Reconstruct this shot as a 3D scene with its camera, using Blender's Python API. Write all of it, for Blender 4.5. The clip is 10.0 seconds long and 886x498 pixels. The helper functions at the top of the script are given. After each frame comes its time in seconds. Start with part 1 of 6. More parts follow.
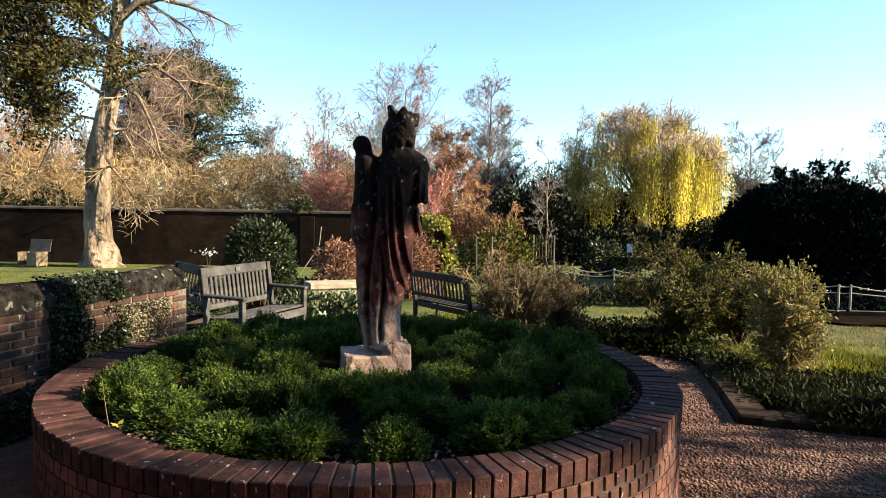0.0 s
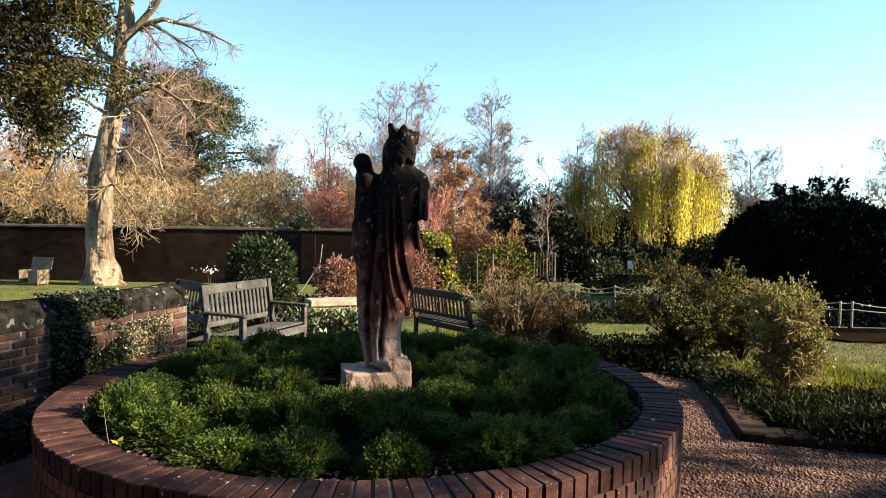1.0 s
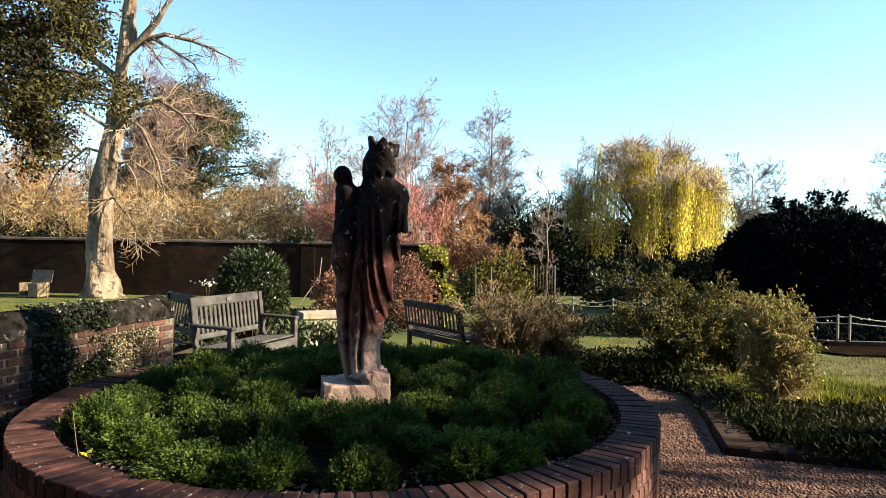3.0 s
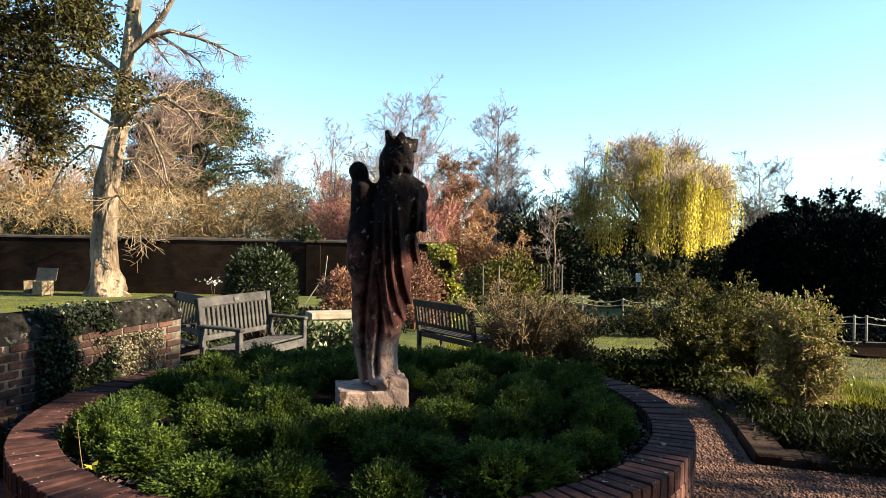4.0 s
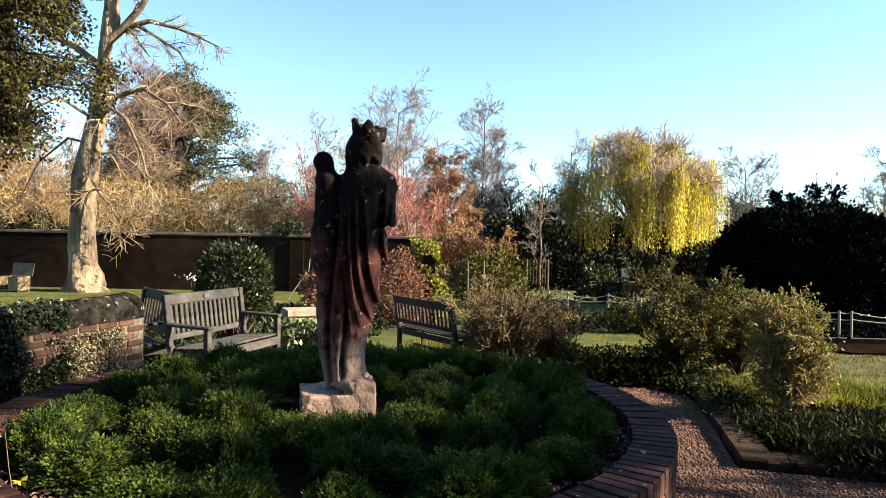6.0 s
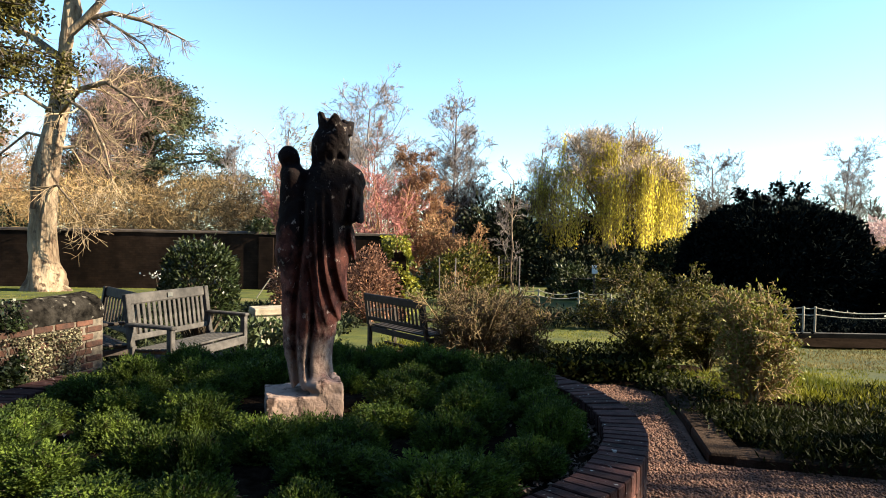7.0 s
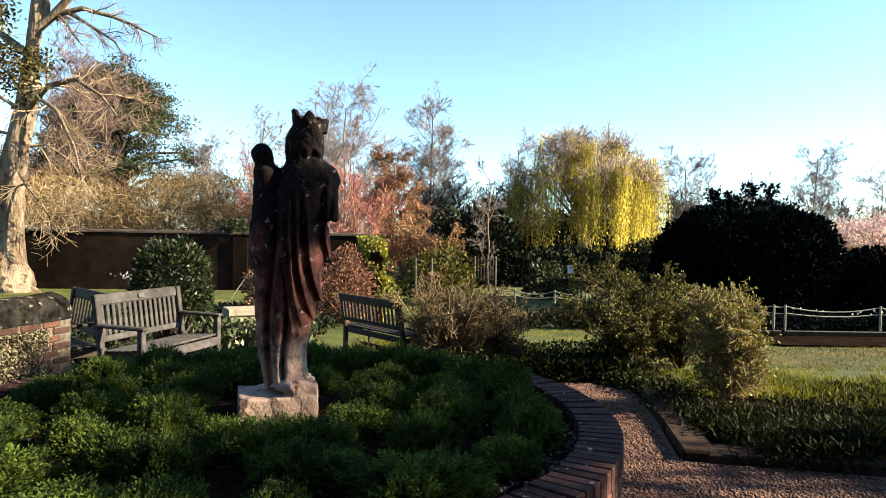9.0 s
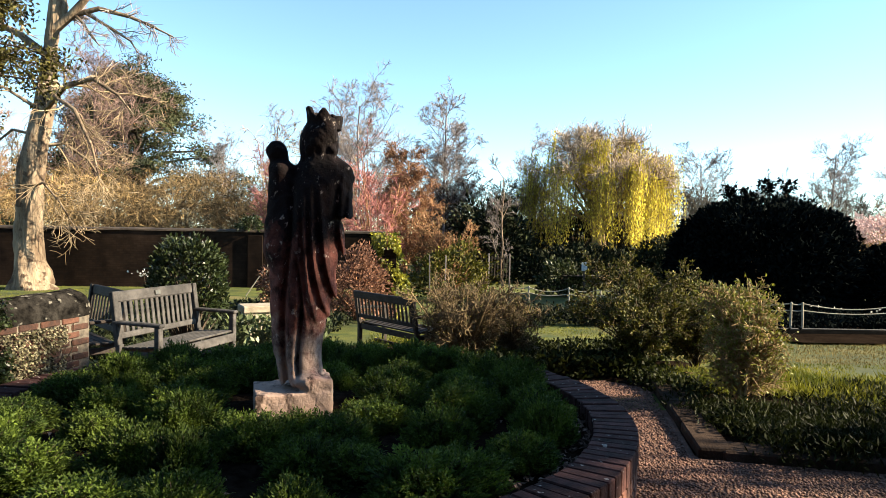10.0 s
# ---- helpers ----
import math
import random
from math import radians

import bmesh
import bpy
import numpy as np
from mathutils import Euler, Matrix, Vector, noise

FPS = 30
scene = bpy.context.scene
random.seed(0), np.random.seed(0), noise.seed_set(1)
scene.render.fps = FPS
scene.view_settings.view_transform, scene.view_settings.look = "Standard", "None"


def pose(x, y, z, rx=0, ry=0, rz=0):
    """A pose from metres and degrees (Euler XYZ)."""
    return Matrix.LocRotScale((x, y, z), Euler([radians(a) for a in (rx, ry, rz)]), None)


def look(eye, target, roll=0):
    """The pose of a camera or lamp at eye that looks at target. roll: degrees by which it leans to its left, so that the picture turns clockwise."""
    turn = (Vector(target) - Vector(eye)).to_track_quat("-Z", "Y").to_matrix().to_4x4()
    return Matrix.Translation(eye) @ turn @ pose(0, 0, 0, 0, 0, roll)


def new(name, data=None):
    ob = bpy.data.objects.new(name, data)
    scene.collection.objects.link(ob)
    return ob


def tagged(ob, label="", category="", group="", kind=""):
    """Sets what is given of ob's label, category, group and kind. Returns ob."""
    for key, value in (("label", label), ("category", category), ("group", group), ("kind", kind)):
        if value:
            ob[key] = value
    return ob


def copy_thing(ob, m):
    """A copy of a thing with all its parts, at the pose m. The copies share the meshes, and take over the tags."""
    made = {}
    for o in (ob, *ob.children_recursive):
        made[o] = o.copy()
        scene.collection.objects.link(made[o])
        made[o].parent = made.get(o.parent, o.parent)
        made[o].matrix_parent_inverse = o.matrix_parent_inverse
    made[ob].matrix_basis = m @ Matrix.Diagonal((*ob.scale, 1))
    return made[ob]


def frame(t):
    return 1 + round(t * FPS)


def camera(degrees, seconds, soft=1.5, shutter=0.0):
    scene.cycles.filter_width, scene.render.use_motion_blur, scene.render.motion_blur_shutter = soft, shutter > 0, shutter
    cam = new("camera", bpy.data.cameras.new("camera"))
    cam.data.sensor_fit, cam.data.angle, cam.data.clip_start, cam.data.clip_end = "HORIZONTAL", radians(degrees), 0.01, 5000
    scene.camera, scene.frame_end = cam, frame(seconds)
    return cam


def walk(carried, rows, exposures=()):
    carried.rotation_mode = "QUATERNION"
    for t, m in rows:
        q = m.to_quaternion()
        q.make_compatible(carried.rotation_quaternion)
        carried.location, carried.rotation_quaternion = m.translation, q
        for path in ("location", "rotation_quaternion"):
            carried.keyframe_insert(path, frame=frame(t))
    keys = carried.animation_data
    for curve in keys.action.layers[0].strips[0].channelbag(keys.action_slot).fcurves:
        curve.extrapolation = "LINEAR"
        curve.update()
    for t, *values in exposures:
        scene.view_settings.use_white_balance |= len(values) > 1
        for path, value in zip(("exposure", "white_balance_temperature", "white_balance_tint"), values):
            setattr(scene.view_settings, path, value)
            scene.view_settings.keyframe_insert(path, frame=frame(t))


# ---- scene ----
import collections

cam = camera(68.1, 10.0, soft=0.7)
PATH = [
    (0, (-0.04, 0.326, 1.549), (-0.036, 2.323, 1.44), 1.0),
    (0.5, (-0.037, 0.314, 1.546), (-0.035, 2.313, 1.475), 0.9),
    (1, (-0.034, 0.308, 1.545), (-0.034, 2.307, 1.489), 0.9),
    (1.5, (-0.025, 0.283, 1.545), (-0.026, 2.282, 1.496), 0.9),
    (2, (0.021, 0.274, 1.543), (0.02, 2.273, 1.511), 0.9),
    (2.5, (0.107, 0.289, 1.54), (0.101, 2.289, 1.524), 0.9),
    (2.7, (0.127, 0.286, 1.54), (0.119, 2.286, 1.525), 0.9),
    (3.8, (0.052, 0.458, 1.544), (0.029, 2.457, 1.524), 1.0),
    (4, (0.017, 0.494, 1.546), (-0.006, 2.494, 1.525), 1.0),
    (4.5, (-0.028, 0.547, 1.541), (-0.056, 2.547, 1.52), 1.1),
    (5, (-0.005, 0.585, 1.537), (-0.037, 2.585, 1.513), 1.0),
    (5.5, (0.074, 0.662, 1.541), (0.054, 2.662, 1.51), 1.1),
    (5.7, (0.097, 0.686, 1.546), (0.093, 2.686, 1.513), 1.1),
    (6.8, (0.14, 0.78, 1.55), (0.207, 2.778, 1.508), 1.0),
    (7, (0.137, 0.79, 1.547), (0.236, 2.787, 1.504), 1.0),
    (7.5, (0.141, 0.794, 1.549), (0.309, 2.787, 1.505), 1.0),
    (8, (0.142, 0.825, 1.548), (0.334, 2.815, 1.503), 0.9),
    (8.5, (0.137, 0.801, 1.544), (0.323, 2.792, 1.502), 0.9),
    (9, (0.143, 0.81, 1.539), (0.313, 2.803, 1.498), 1.0),
    (9.5, (0.144, 0.816, 1.536), (0.294, 2.81, 1.492), 1.0),
    (10, (0.14, 0.806, 1.533), (0.269, 2.801, 1.484), 0.9),
]
walk(cam, [(t, look(eye, target, roll)) for t, eye, target, roll in PATH])

# ---- light and exposure ----
SUN_AZIMUTH, SUN_HEIGHT = 97.0, 24.0      # degrees clockwise from +y, and above the horizon
world = bpy.data.worlds.new("sky")
scene.world = world
world.use_nodes = True
sky = world.node_tree.nodes.new("ShaderNodeTexSky")
sky.sky_type, sky.sun_disc = "NISHITA", False
sky.sun_elevation, sky.sun_rotation = radians(SUN_HEIGHT), radians(SUN_AZIMUTH)
sky.air_density, sky.dust_density, sky.ozone_density = 0.72, 0.0, 1.6
background = world.node_tree.nodes["Background"]
background.inputs["Strength"].default_value = 0.077
tint = world.node_tree.nodes.new("ShaderNodeMix")          # a clear, slightly cyan winter sky
tint.data_type, tint.blend_type = "RGBA", "MULTIPLY"
tint.inputs[0].default_value, tint.inputs[7].default_value = 1.0, (0.93, 1.04, 1.03, 1)
world.node_tree.links.new(sky.outputs[0], tint.inputs[6])
world.node_tree.links.new(tint.outputs[2], background.inputs["Color"])
sun_way = Vector((math.sin(radians(SUN_AZIMUTH)) * math.cos(radians(SUN_HEIGHT)),
                  math.cos(radians(SUN_AZIMUTH)) * math.cos(radians(SUN_HEIGHT)), math.sin(radians(SUN_HEIGHT))))
sun = new("sun", bpy.data.lights.new("sun", "SUN"))
sun.data.energy, sun.data.angle, sun.data.color = 5.0, radians(0.6), (1.0, 0.86, 0.66)
sun.matrix_world = look(sun_way * 60, (0, 0, 0))
scene.view_settings.exposure = 2.34
scene.view_settings.use_white_balance = True
scene.view_settings.white_balance_temperature, scene.view_settings.white_balance_tint = 6850, 5


# ---- materials ----
def link(tree, a, b):
    tree.links.new(a, b)


def surface(name, dark, light, scale=6.0, rough=0.85, bump=0.3, fine=60.0, stain=0.35, island=0.0, single=0.0, through_light=0.0,
            spots=None, spec=0.3, stretch=(1, 1, 1)):
    """A mottled, slightly bumpy surface: two colours in a coarse noise, broad stains, fine grain, and a tint that differs piece by piece."""
    m = bpy.data.materials.new(name)
    m.use_nodes = True
    t = m.node_tree
    n = t.nodes
    shader, out = n["Principled BSDF"], n["Material Output"]
    where = n.new("ShaderNodeTexCoord")
    mapping = n.new("ShaderNodeMapping")
    mapping.inputs["Scale"].default_value = stretch
    here = where.outputs["Object"]
    if single:
        own = n.new("ShaderNodeObjectInfo")
        far = n.new("ShaderNodeVectorMath")
        far.operation = "MULTIPLY_ADD"
        far.inputs[1].default_value = (37.0, 53.0, 71.0)
        link(t, own.outputs["Random"], far.inputs[0])
        link(t, here, far.inputs[2])
        here = far.outputs[0]
    link(t, here, mapping.inputs["Vector"])
    coarse = n.new("ShaderNodeTexNoise")
    coarse.inputs["Scale"].default_value, coarse.inputs["Detail"].default_value, coarse.inputs["Roughness"].default_value = scale, 8, 0.65
    link(t, mapping.outputs[0], coarse.inputs["Vector"])
    ramp = n.new("ShaderNodeValToRGB")
    ramp.color_ramp.elements[0].position, ramp.color_ramp.elements[1].position = 0.36, 0.64
    ramp.color_ramp.elements[0].color, ramp.color_ramp.elements[1].color = (*dark, 1), (*light, 1)
    link(t, coarse.outputs["Fac"], ramp.inputs["Fac"])
    color = ramp.outputs["Color"]
    broad = n.new("ShaderNodeTexNoise")
    broad.inputs["Scale"].default_value, broad.inputs["Detail"].default_value = scale * 0.17, 4
    link(t, mapping.outputs[0], broad.inputs["Vector"])
    value = n.new("ShaderNodeMapRange")
    value.inputs["From Min"].default_value, value.inputs["From Max"].default_value = 0.3, 0.7
    value.inputs["To Min"].default_value, value.inputs["To Max"].default_value = 1 - stain, 1 + stain * 0.5
    link(t, broad.outputs["Fac"], value.inputs["Value"])
    factor = value.outputs["Result"]
    for amount, kind, socket in ((island, "ShaderNodeNewGeometry", "Random Per Island"), (single, "ShaderNodeObjectInfo", "Random")):
        if amount:
            source = n.new(kind)
            span = n.new("ShaderNodeMapRange")
            span.inputs["To Min"].default_value, span.inputs["To Max"].default_value = 1 - amount, 1 + amount
            link(t, source.outputs[socket], span.inputs["Value"])
            times = n.new("ShaderNodeMath")
            times.operation = "MULTIPLY"
            link(t, factor, times.inputs[0])
            link(t, span.outputs["Result"], times.inputs[1])
            factor = times.outputs[0]
    hue = n.new("ShaderNodeHueSaturation")
    link(t, factor, hue.inputs["Value"])
    link(t, color, hue.inputs["Color"])
    color = hue.outputs["Color"]
    if spots:
        spot_color, spot_scale, spot_limit = spots
        patch = n.new("ShaderNodeTexNoise")
        patch.inputs["Scale"].default_value, patch.inputs["Detail"].default_value = spot_scale, 6
        link(t, here, patch.inputs["Vector"])
        edge = n.new("ShaderNodeMapRange")
        edge.inputs["From Min"].default_value, edge.inputs["From Max"].default_value = spot_limit, spot_limit + 0.06
        link(t, patch.outputs["Fac"], edge.inputs["Value"])
        mix = n.new("ShaderNodeMix")
        mix.data_type = "RGBA"
        link(t, edge.outputs["Result"], mix.inputs[0])
        link(t, color, mix.inputs[6])
        mix.inputs[7].default_value = (*spot_color, 1)
        color = mix.outputs[2]
    link(t, color, shader.inputs["Base Color"])
    shader.inputs["Roughness"].default_value = rough
    shader.inputs["Specular IOR Level"].default_value = spec
    if bump:
        grain = n.new("ShaderNodeTexNoise")
        grain.inputs["Scale"].default_value, grain.inputs["Detail"].default_value = fine, 5
        link(t, mapping.outputs[0], grain.inputs["Vector"])
        relief = n.new("ShaderNodeBump")
        relief.inputs["Strength"].default_value, relief.inputs["Distance"].default_value = bump, 0.6 / fine
        link(t, grain.outputs["Fac"], relief.inputs["Height"])
        link(t, relief.outputs["Normal"], shader.inputs["Normal"])
    if through_light:
        glow = n.new("ShaderNodeBsdfTranslucent")
        link(t, color, glow.inputs["Color"])
        both = n.new("ShaderNodeMixShader")
        both.inputs[0].default_value = through_light
        link(t, shader.outputs[0], both.inputs[1])
        link(t, glow.outputs[0], both.inputs[2])
        link(t, both.outputs[0], out.inputs["Surface"])
    return m


def brickwork(name, dark, light, mortar):
    """Weathered brick in courses, for walls too far off to tell the bricks apart."""
    m = surface(name, dark, light, 1.6, 0.95, 0.35, 45, 0.75, spec=0.05)
    t, n = m.node_tree, m.node_tree.nodes
    shader = n["Principled BSDF"]
    color = shader.inputs["Base Color"].links[0].from_socket
    where = n.new("ShaderNodeTexCoord")
    turn = n.new("ShaderNodeMapping")
    turn.inputs["Rotation"].default_value = (radians(90), 0, 0)
    link(t, where.outputs["Object"], turn.inputs["Vector"])
    rows = n.new("ShaderNodeTexBrick")
    rows.inputs["Scale"].default_value = 1.0
    rows.inputs["Brick Width"].default_value, rows.inputs["Row Height"].default_value = 0.225, 0.075
    rows.inputs["Mortar Size"].default_value = 0.008
    rows.inputs["Color1"].default_value, rows.inputs["Color2"].default_value = (0.75, 0.75, 0.75, 1), (1.15, 1.15, 1.15, 1)
    rows.inputs["Mortar"].default_value = (*mortar, 1)
    link(t, turn.outputs[0], rows.inputs["Vector"])
    mix = n.new("ShaderNodeMix")
    mix.data_type, mix.blend_type = "RGBA", "MULTIPLY"
    mix.inputs[0].default_value = 1.0
    link(t, color, mix.inputs[6])
    link(t, rows.outputs["Color"], mix.inputs[7])
    link(t, mix.outputs[2], shader.inputs["Base Color"])
    return m


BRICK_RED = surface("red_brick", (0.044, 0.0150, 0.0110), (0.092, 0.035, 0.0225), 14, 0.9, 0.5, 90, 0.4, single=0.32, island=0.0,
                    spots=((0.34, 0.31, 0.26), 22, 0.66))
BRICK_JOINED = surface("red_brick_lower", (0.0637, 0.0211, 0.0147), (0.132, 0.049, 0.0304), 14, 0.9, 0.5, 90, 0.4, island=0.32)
BRICK_COPING = surface("coping_brick", (0.027, 0.0115, 0.0105), (0.068, 0.0290, 0.0240), 16, 0.9, 0.6, 90, 0.45, single=0.35,
                       spots=((0.30, 0.26, 0.23), 26, 0.66), spec=0.12)
BRICK_OLD = surface("old_brick", (0.022, 0.0100, 0.0072), (0.064, 0.0265, 0.0168), 12, 0.92, 0.6, 70, 0.45, single=0.3,
                    spots=((0.42, 0.36, 0.28), 18, 0.66))
MORTAR = surface("mortar", (0.045, 0.036, 0.029), (0.135, 0.110, 0.086), 20, 0.95, 0.6, 120, 0.4)
MORTAR_DARK = surface("dark_mortar", (0.035, 0.028, 0.0245), (0.07, 0.056, 0.049), 20, 0.95, 0.6, 120, 0.4)
# Weathered and lichened, but far below cement's tone: shade is in the colour.
RENDERED = surface("shade_dark_weathered_coping", (0.0040, 0.0037, 0.0036), (0.030, 0.0265, 0.0235), 13, 1.0, 1.0, 38, 0.75,
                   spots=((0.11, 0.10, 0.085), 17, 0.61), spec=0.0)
# Old brick taken down to near black: the wall's shade is in the colour.
WALL_FAR = brickwork("shade_dark_old_brickwork", (0.00957, 0.006, 0.00464), (0.0232, 0.0142, 0.0103), (0.8, 0.8, 0.78))
WALL_CAP = surface("wall_capping", (0.0245, 0.0171, 0.0137), (0.0539, 0.0392, 0.0294), 5, 0.9, 0.5, 40, 0.5)
STATUE_STONE = surface("statue_stone", (0.045, 0.0145, 0.0125), (0.18, 0.066, 0.053), 7, 0.95, 0.6, 55, 0.5,
                       spots=((0.40, 0.30, 0.27), 16, 0.665), spec=0.1)
KERB_STONE = surface("kerb_stone", (0.020, 0.0125, 0.009), (0.046, 0.030, 0.022), 8, 0.95, 0.8, 60, 0.5, single=0.15, spec=0.05)
GRAVEL = surface("gravel", (0.060, 0.027, 0.018), (0.15, 0.074, 0.050), 55, 0.9, 1.0, 130, 0.35)
PEBBLE = surface("pebbles", (0.066, 0.031, 0.0215), (0.175, 0.091, 0.063), 9, 0.8, 0.2, 120, 0.3, island=0.45)
SOIL = surface("soil", (0.0065, 0.0043, 0.0032), (0.020, 0.0135, 0.0095), 18, 1.0, 1.0, 55, 0.5, spec=0.0)
CHIPS = surface("bark_chips", (0.091, 0.0525, 0.0385), (0.266, 0.182, 0.147), 30, 0.9, 0.3, 80, 0.3, island=0.5)
LAWN = surface("lawn", (0.024, 0.040, 0.003), (0.085, 0.086, 0.008), 2.2, 0.95, 0.7, 70, 0.4, spots=((0.10, 0.085, 0.024), 0.9, 0.60))
GRASS_DRY = surface("dry_grass", (0.085, 0.066, 0.016), (0.25, 0.185, 0.055), 2.0, 0.85, 0, 60, 0.35, island=0.35, through_light=0.2)
GRASS = surface("grass_blades", (0.048, 0.066, 0.0045), (0.18, 0.165, 0.013), 2.0, 0.8, 0, 60, 0.3, island=0.35, through_light=0.3)
BENCH_WOOD = surface("weathered_teak", (0.021, 0.0185, 0.0180), (0.066, 0.0590, 0.0560), 9, 0.85, 0.5, 70, 0.35, island=0.2, stretch=(1, 1, 1))
BENCH_DARK = surface("dark_teak", (0.0136, 0.00944, 0.00756), (0.0325, 0.023, 0.019), 9, 0.8, 0.5, 70, 0.35, island=0.2)
TIMBER_BLACK = surface("blackened_timber", (0.004, 0.0034, 0.003), (0.011, 0.009, 0.0075), 9, 0.95, 0.5, 60, 0.4, spec=0.05)
PLAQUE = surface("plaque", (0.035, 0.035, 0.035), (0.07, 0.063, 0.049), 20, 0.4, 0.1, 60, 0.2, spec=0.6)
POST_PAINT = surface("pale_post_wood", (0.206, 0.176, 0.137), (0.323, 0.284, 0.225), 9, 0.8, 0.4, 60, 0.3)
ROPE = surface("rope", (0.196, 0.175, 0.14), (0.315, 0.287, 0.238), 40, 0.9, 0.5, 150, 0.3)
SLAB_STONE = surface("pale_slab", (0.20, 0.165, 0.12), (0.36, 0.31, 0.24), 6, 0.85, 0.4, 60, 0.3)
BARK_PALE = surface("pale_plane_bark", (0.080, 0.050, 0.031), (0.245, 0.185, 0.128), 4.5, 0.9, 1.0, 14, 0.5, stretch=(1, 1, 0.25), spots=((0.060, 0.038, 0.024), 3.6, 0.56))
BARK_DARK = surface("dark_bark", (0.0315, 0.0231, 0.0175), (0.077, 0.056, 0.042), 6, 0.9, 0.8, 30, 0.4)
TWIG_GOLD = surface("golden_twigs", (0.16, 0.096, 0.04), (0.336, 0.232, 0.112), 1.2, 0.85, 0, 40, 0.4, island=0.35, single=0.2)
TWIG_PLANE = surface("pale_drooping_twigs", (0.147, 0.0998, 0.0555), (0.312, 0.231, 0.146), 1.2, 0.85, 0, 40, 0.4, island=0.35)
TWIG_WILLOW = surface("pale_willow_twigs", (0.25, 0.18, 0.12), (0.52, 0.40, 0.30), 1.2, 0.85, 0, 40, 0.3, island=0.3)
TWIG_PURPLE = surface("purplish_twigs", (0.07, 0.042, 0.036), (0.27, 0.175, 0.15), 0.6, 0.85, 0, 40, 0.4, island=0.35)
TWIG_WOOD = surface("woodland_twigs", (0.075, 0.046, 0.022), (0.41, 0.27, 0.13), 0.5, 0.9, 0, 40, 0.45, island=0.4, single=0.3)
TWIG_GREY = surface("grey_twigs", (0.12, 0.098, 0.094), (0.25, 0.205, 0.195), 1.5, 0.85, 0, 40, 0.35, island=0.3, single=0.15)
TWIG_RED = surface("red_twigs", (0.17, 0.060, 0.055), (0.44, 0.17, 0.15), 1.6, 0.8, 0, 40, 0.3, island=0.3)
TWIG_RUSSET = surface("russet_twigs", (0.18, 0.085, 0.040), (0.35, 0.19, 0.098), 1.6, 0.85, 0, 40, 0.35, island=0.3)
TWIG_BROWN = surface("brown_twigs", (0.075, 0.051, 0.026), (0.205, 0.142, 0.072), 1.6, 0.85, 0, 40, 0.35, island=0.35)
TWIG_DARK = surface("dark_twigs", (0.0294, 0.0221, 0.0147), (0.0686, 0.049, 0.0318), 1.6, 0.85, 0, 40, 0.35, island=0.3)
LEAF_HERB = surface("herb_leaves", (0.010, 0.027, 0.0032), (0.100, 0.142, 0.016), 7, 0.75, 0, 60, 0.3, island=0.35, single=0.12, through_light=0.35)
LEAF_EVERGREEN = surface("evergreen_leaves", (0.0128, 0.0208, 0.0056), (0.06, 0.068, 0.016), 1.3, 0.5, 0, 60, 0.4, island=0.45, through_light=0.15, spec=0.25)
LEAF_OVERHANG = surface("overhanging_leaves", (0.006, 0.008, 0.0024), (0.068, 0.060, 0.015), 1.3, 0.55, 0, 60, 0.4, island=0.5, through_light=0.12, spec=0.08)
# Dark evergreen leaf pushed to near black, with shade put into the colour.
LEAF_SHADE_BLACK = surface("shade_blackened_leaves", (0.0020, 0.0030, 0.0030), (0.0085, 0.0105, 0.0100), 2, 0.75, 0, 60, 0.3, island=0.4, spec=0.0)
# Shaded version of the evergreen leaf: its dark colour stands in for shade.
LEAF_HEDGE_SHADED = surface("shaded_hedge_leaves", (0.0056, 0.0084, 0.0042), (0.0245, 0.0294, 0.0112), 1.5, 0.7, 0, 60, 0.4, island=0.5, spec=0.1)
LEAF_CEDAR = surface("cedar_needles", (0.017, 0.023, 0.009), (0.066, 0.069, 0.023), 0.8, 0.7, 0, 60, 0.35, island=0.35, through_light=0.1)
LEAF_IVY = surface("ivy_leaves", (0.00987, 0.0177, 0.00552), (0.0335, 0.0433, 0.0138), 5, 0.4, 0, 60, 0.3, island=0.5, through_light=0.15, spec=0.3)
# Pale variegated ivy, brightened further: sunlight is painted into the leaf colour.
LEAF_IVY_SUNLIT = surface("sunlit_small_ivy", (0.045, 0.042, 0.02), (0.26, 0.23, 0.15), 9, 0.6, 0, 60, 0.3, island=0.6, through_light=0.15, spec=0.2)
LEAF_IVY_GOLD = surface("golden_ivy", (0.022, 0.042, 0.006), (0.27, 0.245, 0.028), 3.5, 0.5, 0, 60, 0.3, island=0.4, through_light=0.3)
LEAF_OLIVE = surface("olive_leaves", (0.010, 0.013, 0.0028), (0.120, 0.108, 0.012), 4, 0.6, 0, 60, 0.3, island=0.4, through_light=0.12, spec=0.15)
LEAF_YELLOW = surface("yellow_green_leaves", (0.03, 0.038, 0.006), (0.21, 0.21, 0.03), 5, 0.6, 0, 60, 0.35, island=0.45, through_light=0.3)
LEAF_WILLOW = surface("willow_leaves", (0.40, 0.34, 0.045), (0.75, 0.63, 0.10), 0.9, 0.7, 0, 60, 0.3, island=0.3, through_light=0.6)
LEAF_RUSSET = surface("beech_leaves", (0.115, 0.052, 0.033), (0.27, 0.135, 0.086), 3, 0.8, 0, 60, 0.3, island=0.35, through_light=0.25)
LEAF_COVER = surface("ground_cover_leaves", (0.00556, 0.00834, 0.0018), (0.0209, 0.025, 0.00541), 4, 0.6, 0, 60, 0.3, island=0.5, through_light=0.2, spec=0.06)
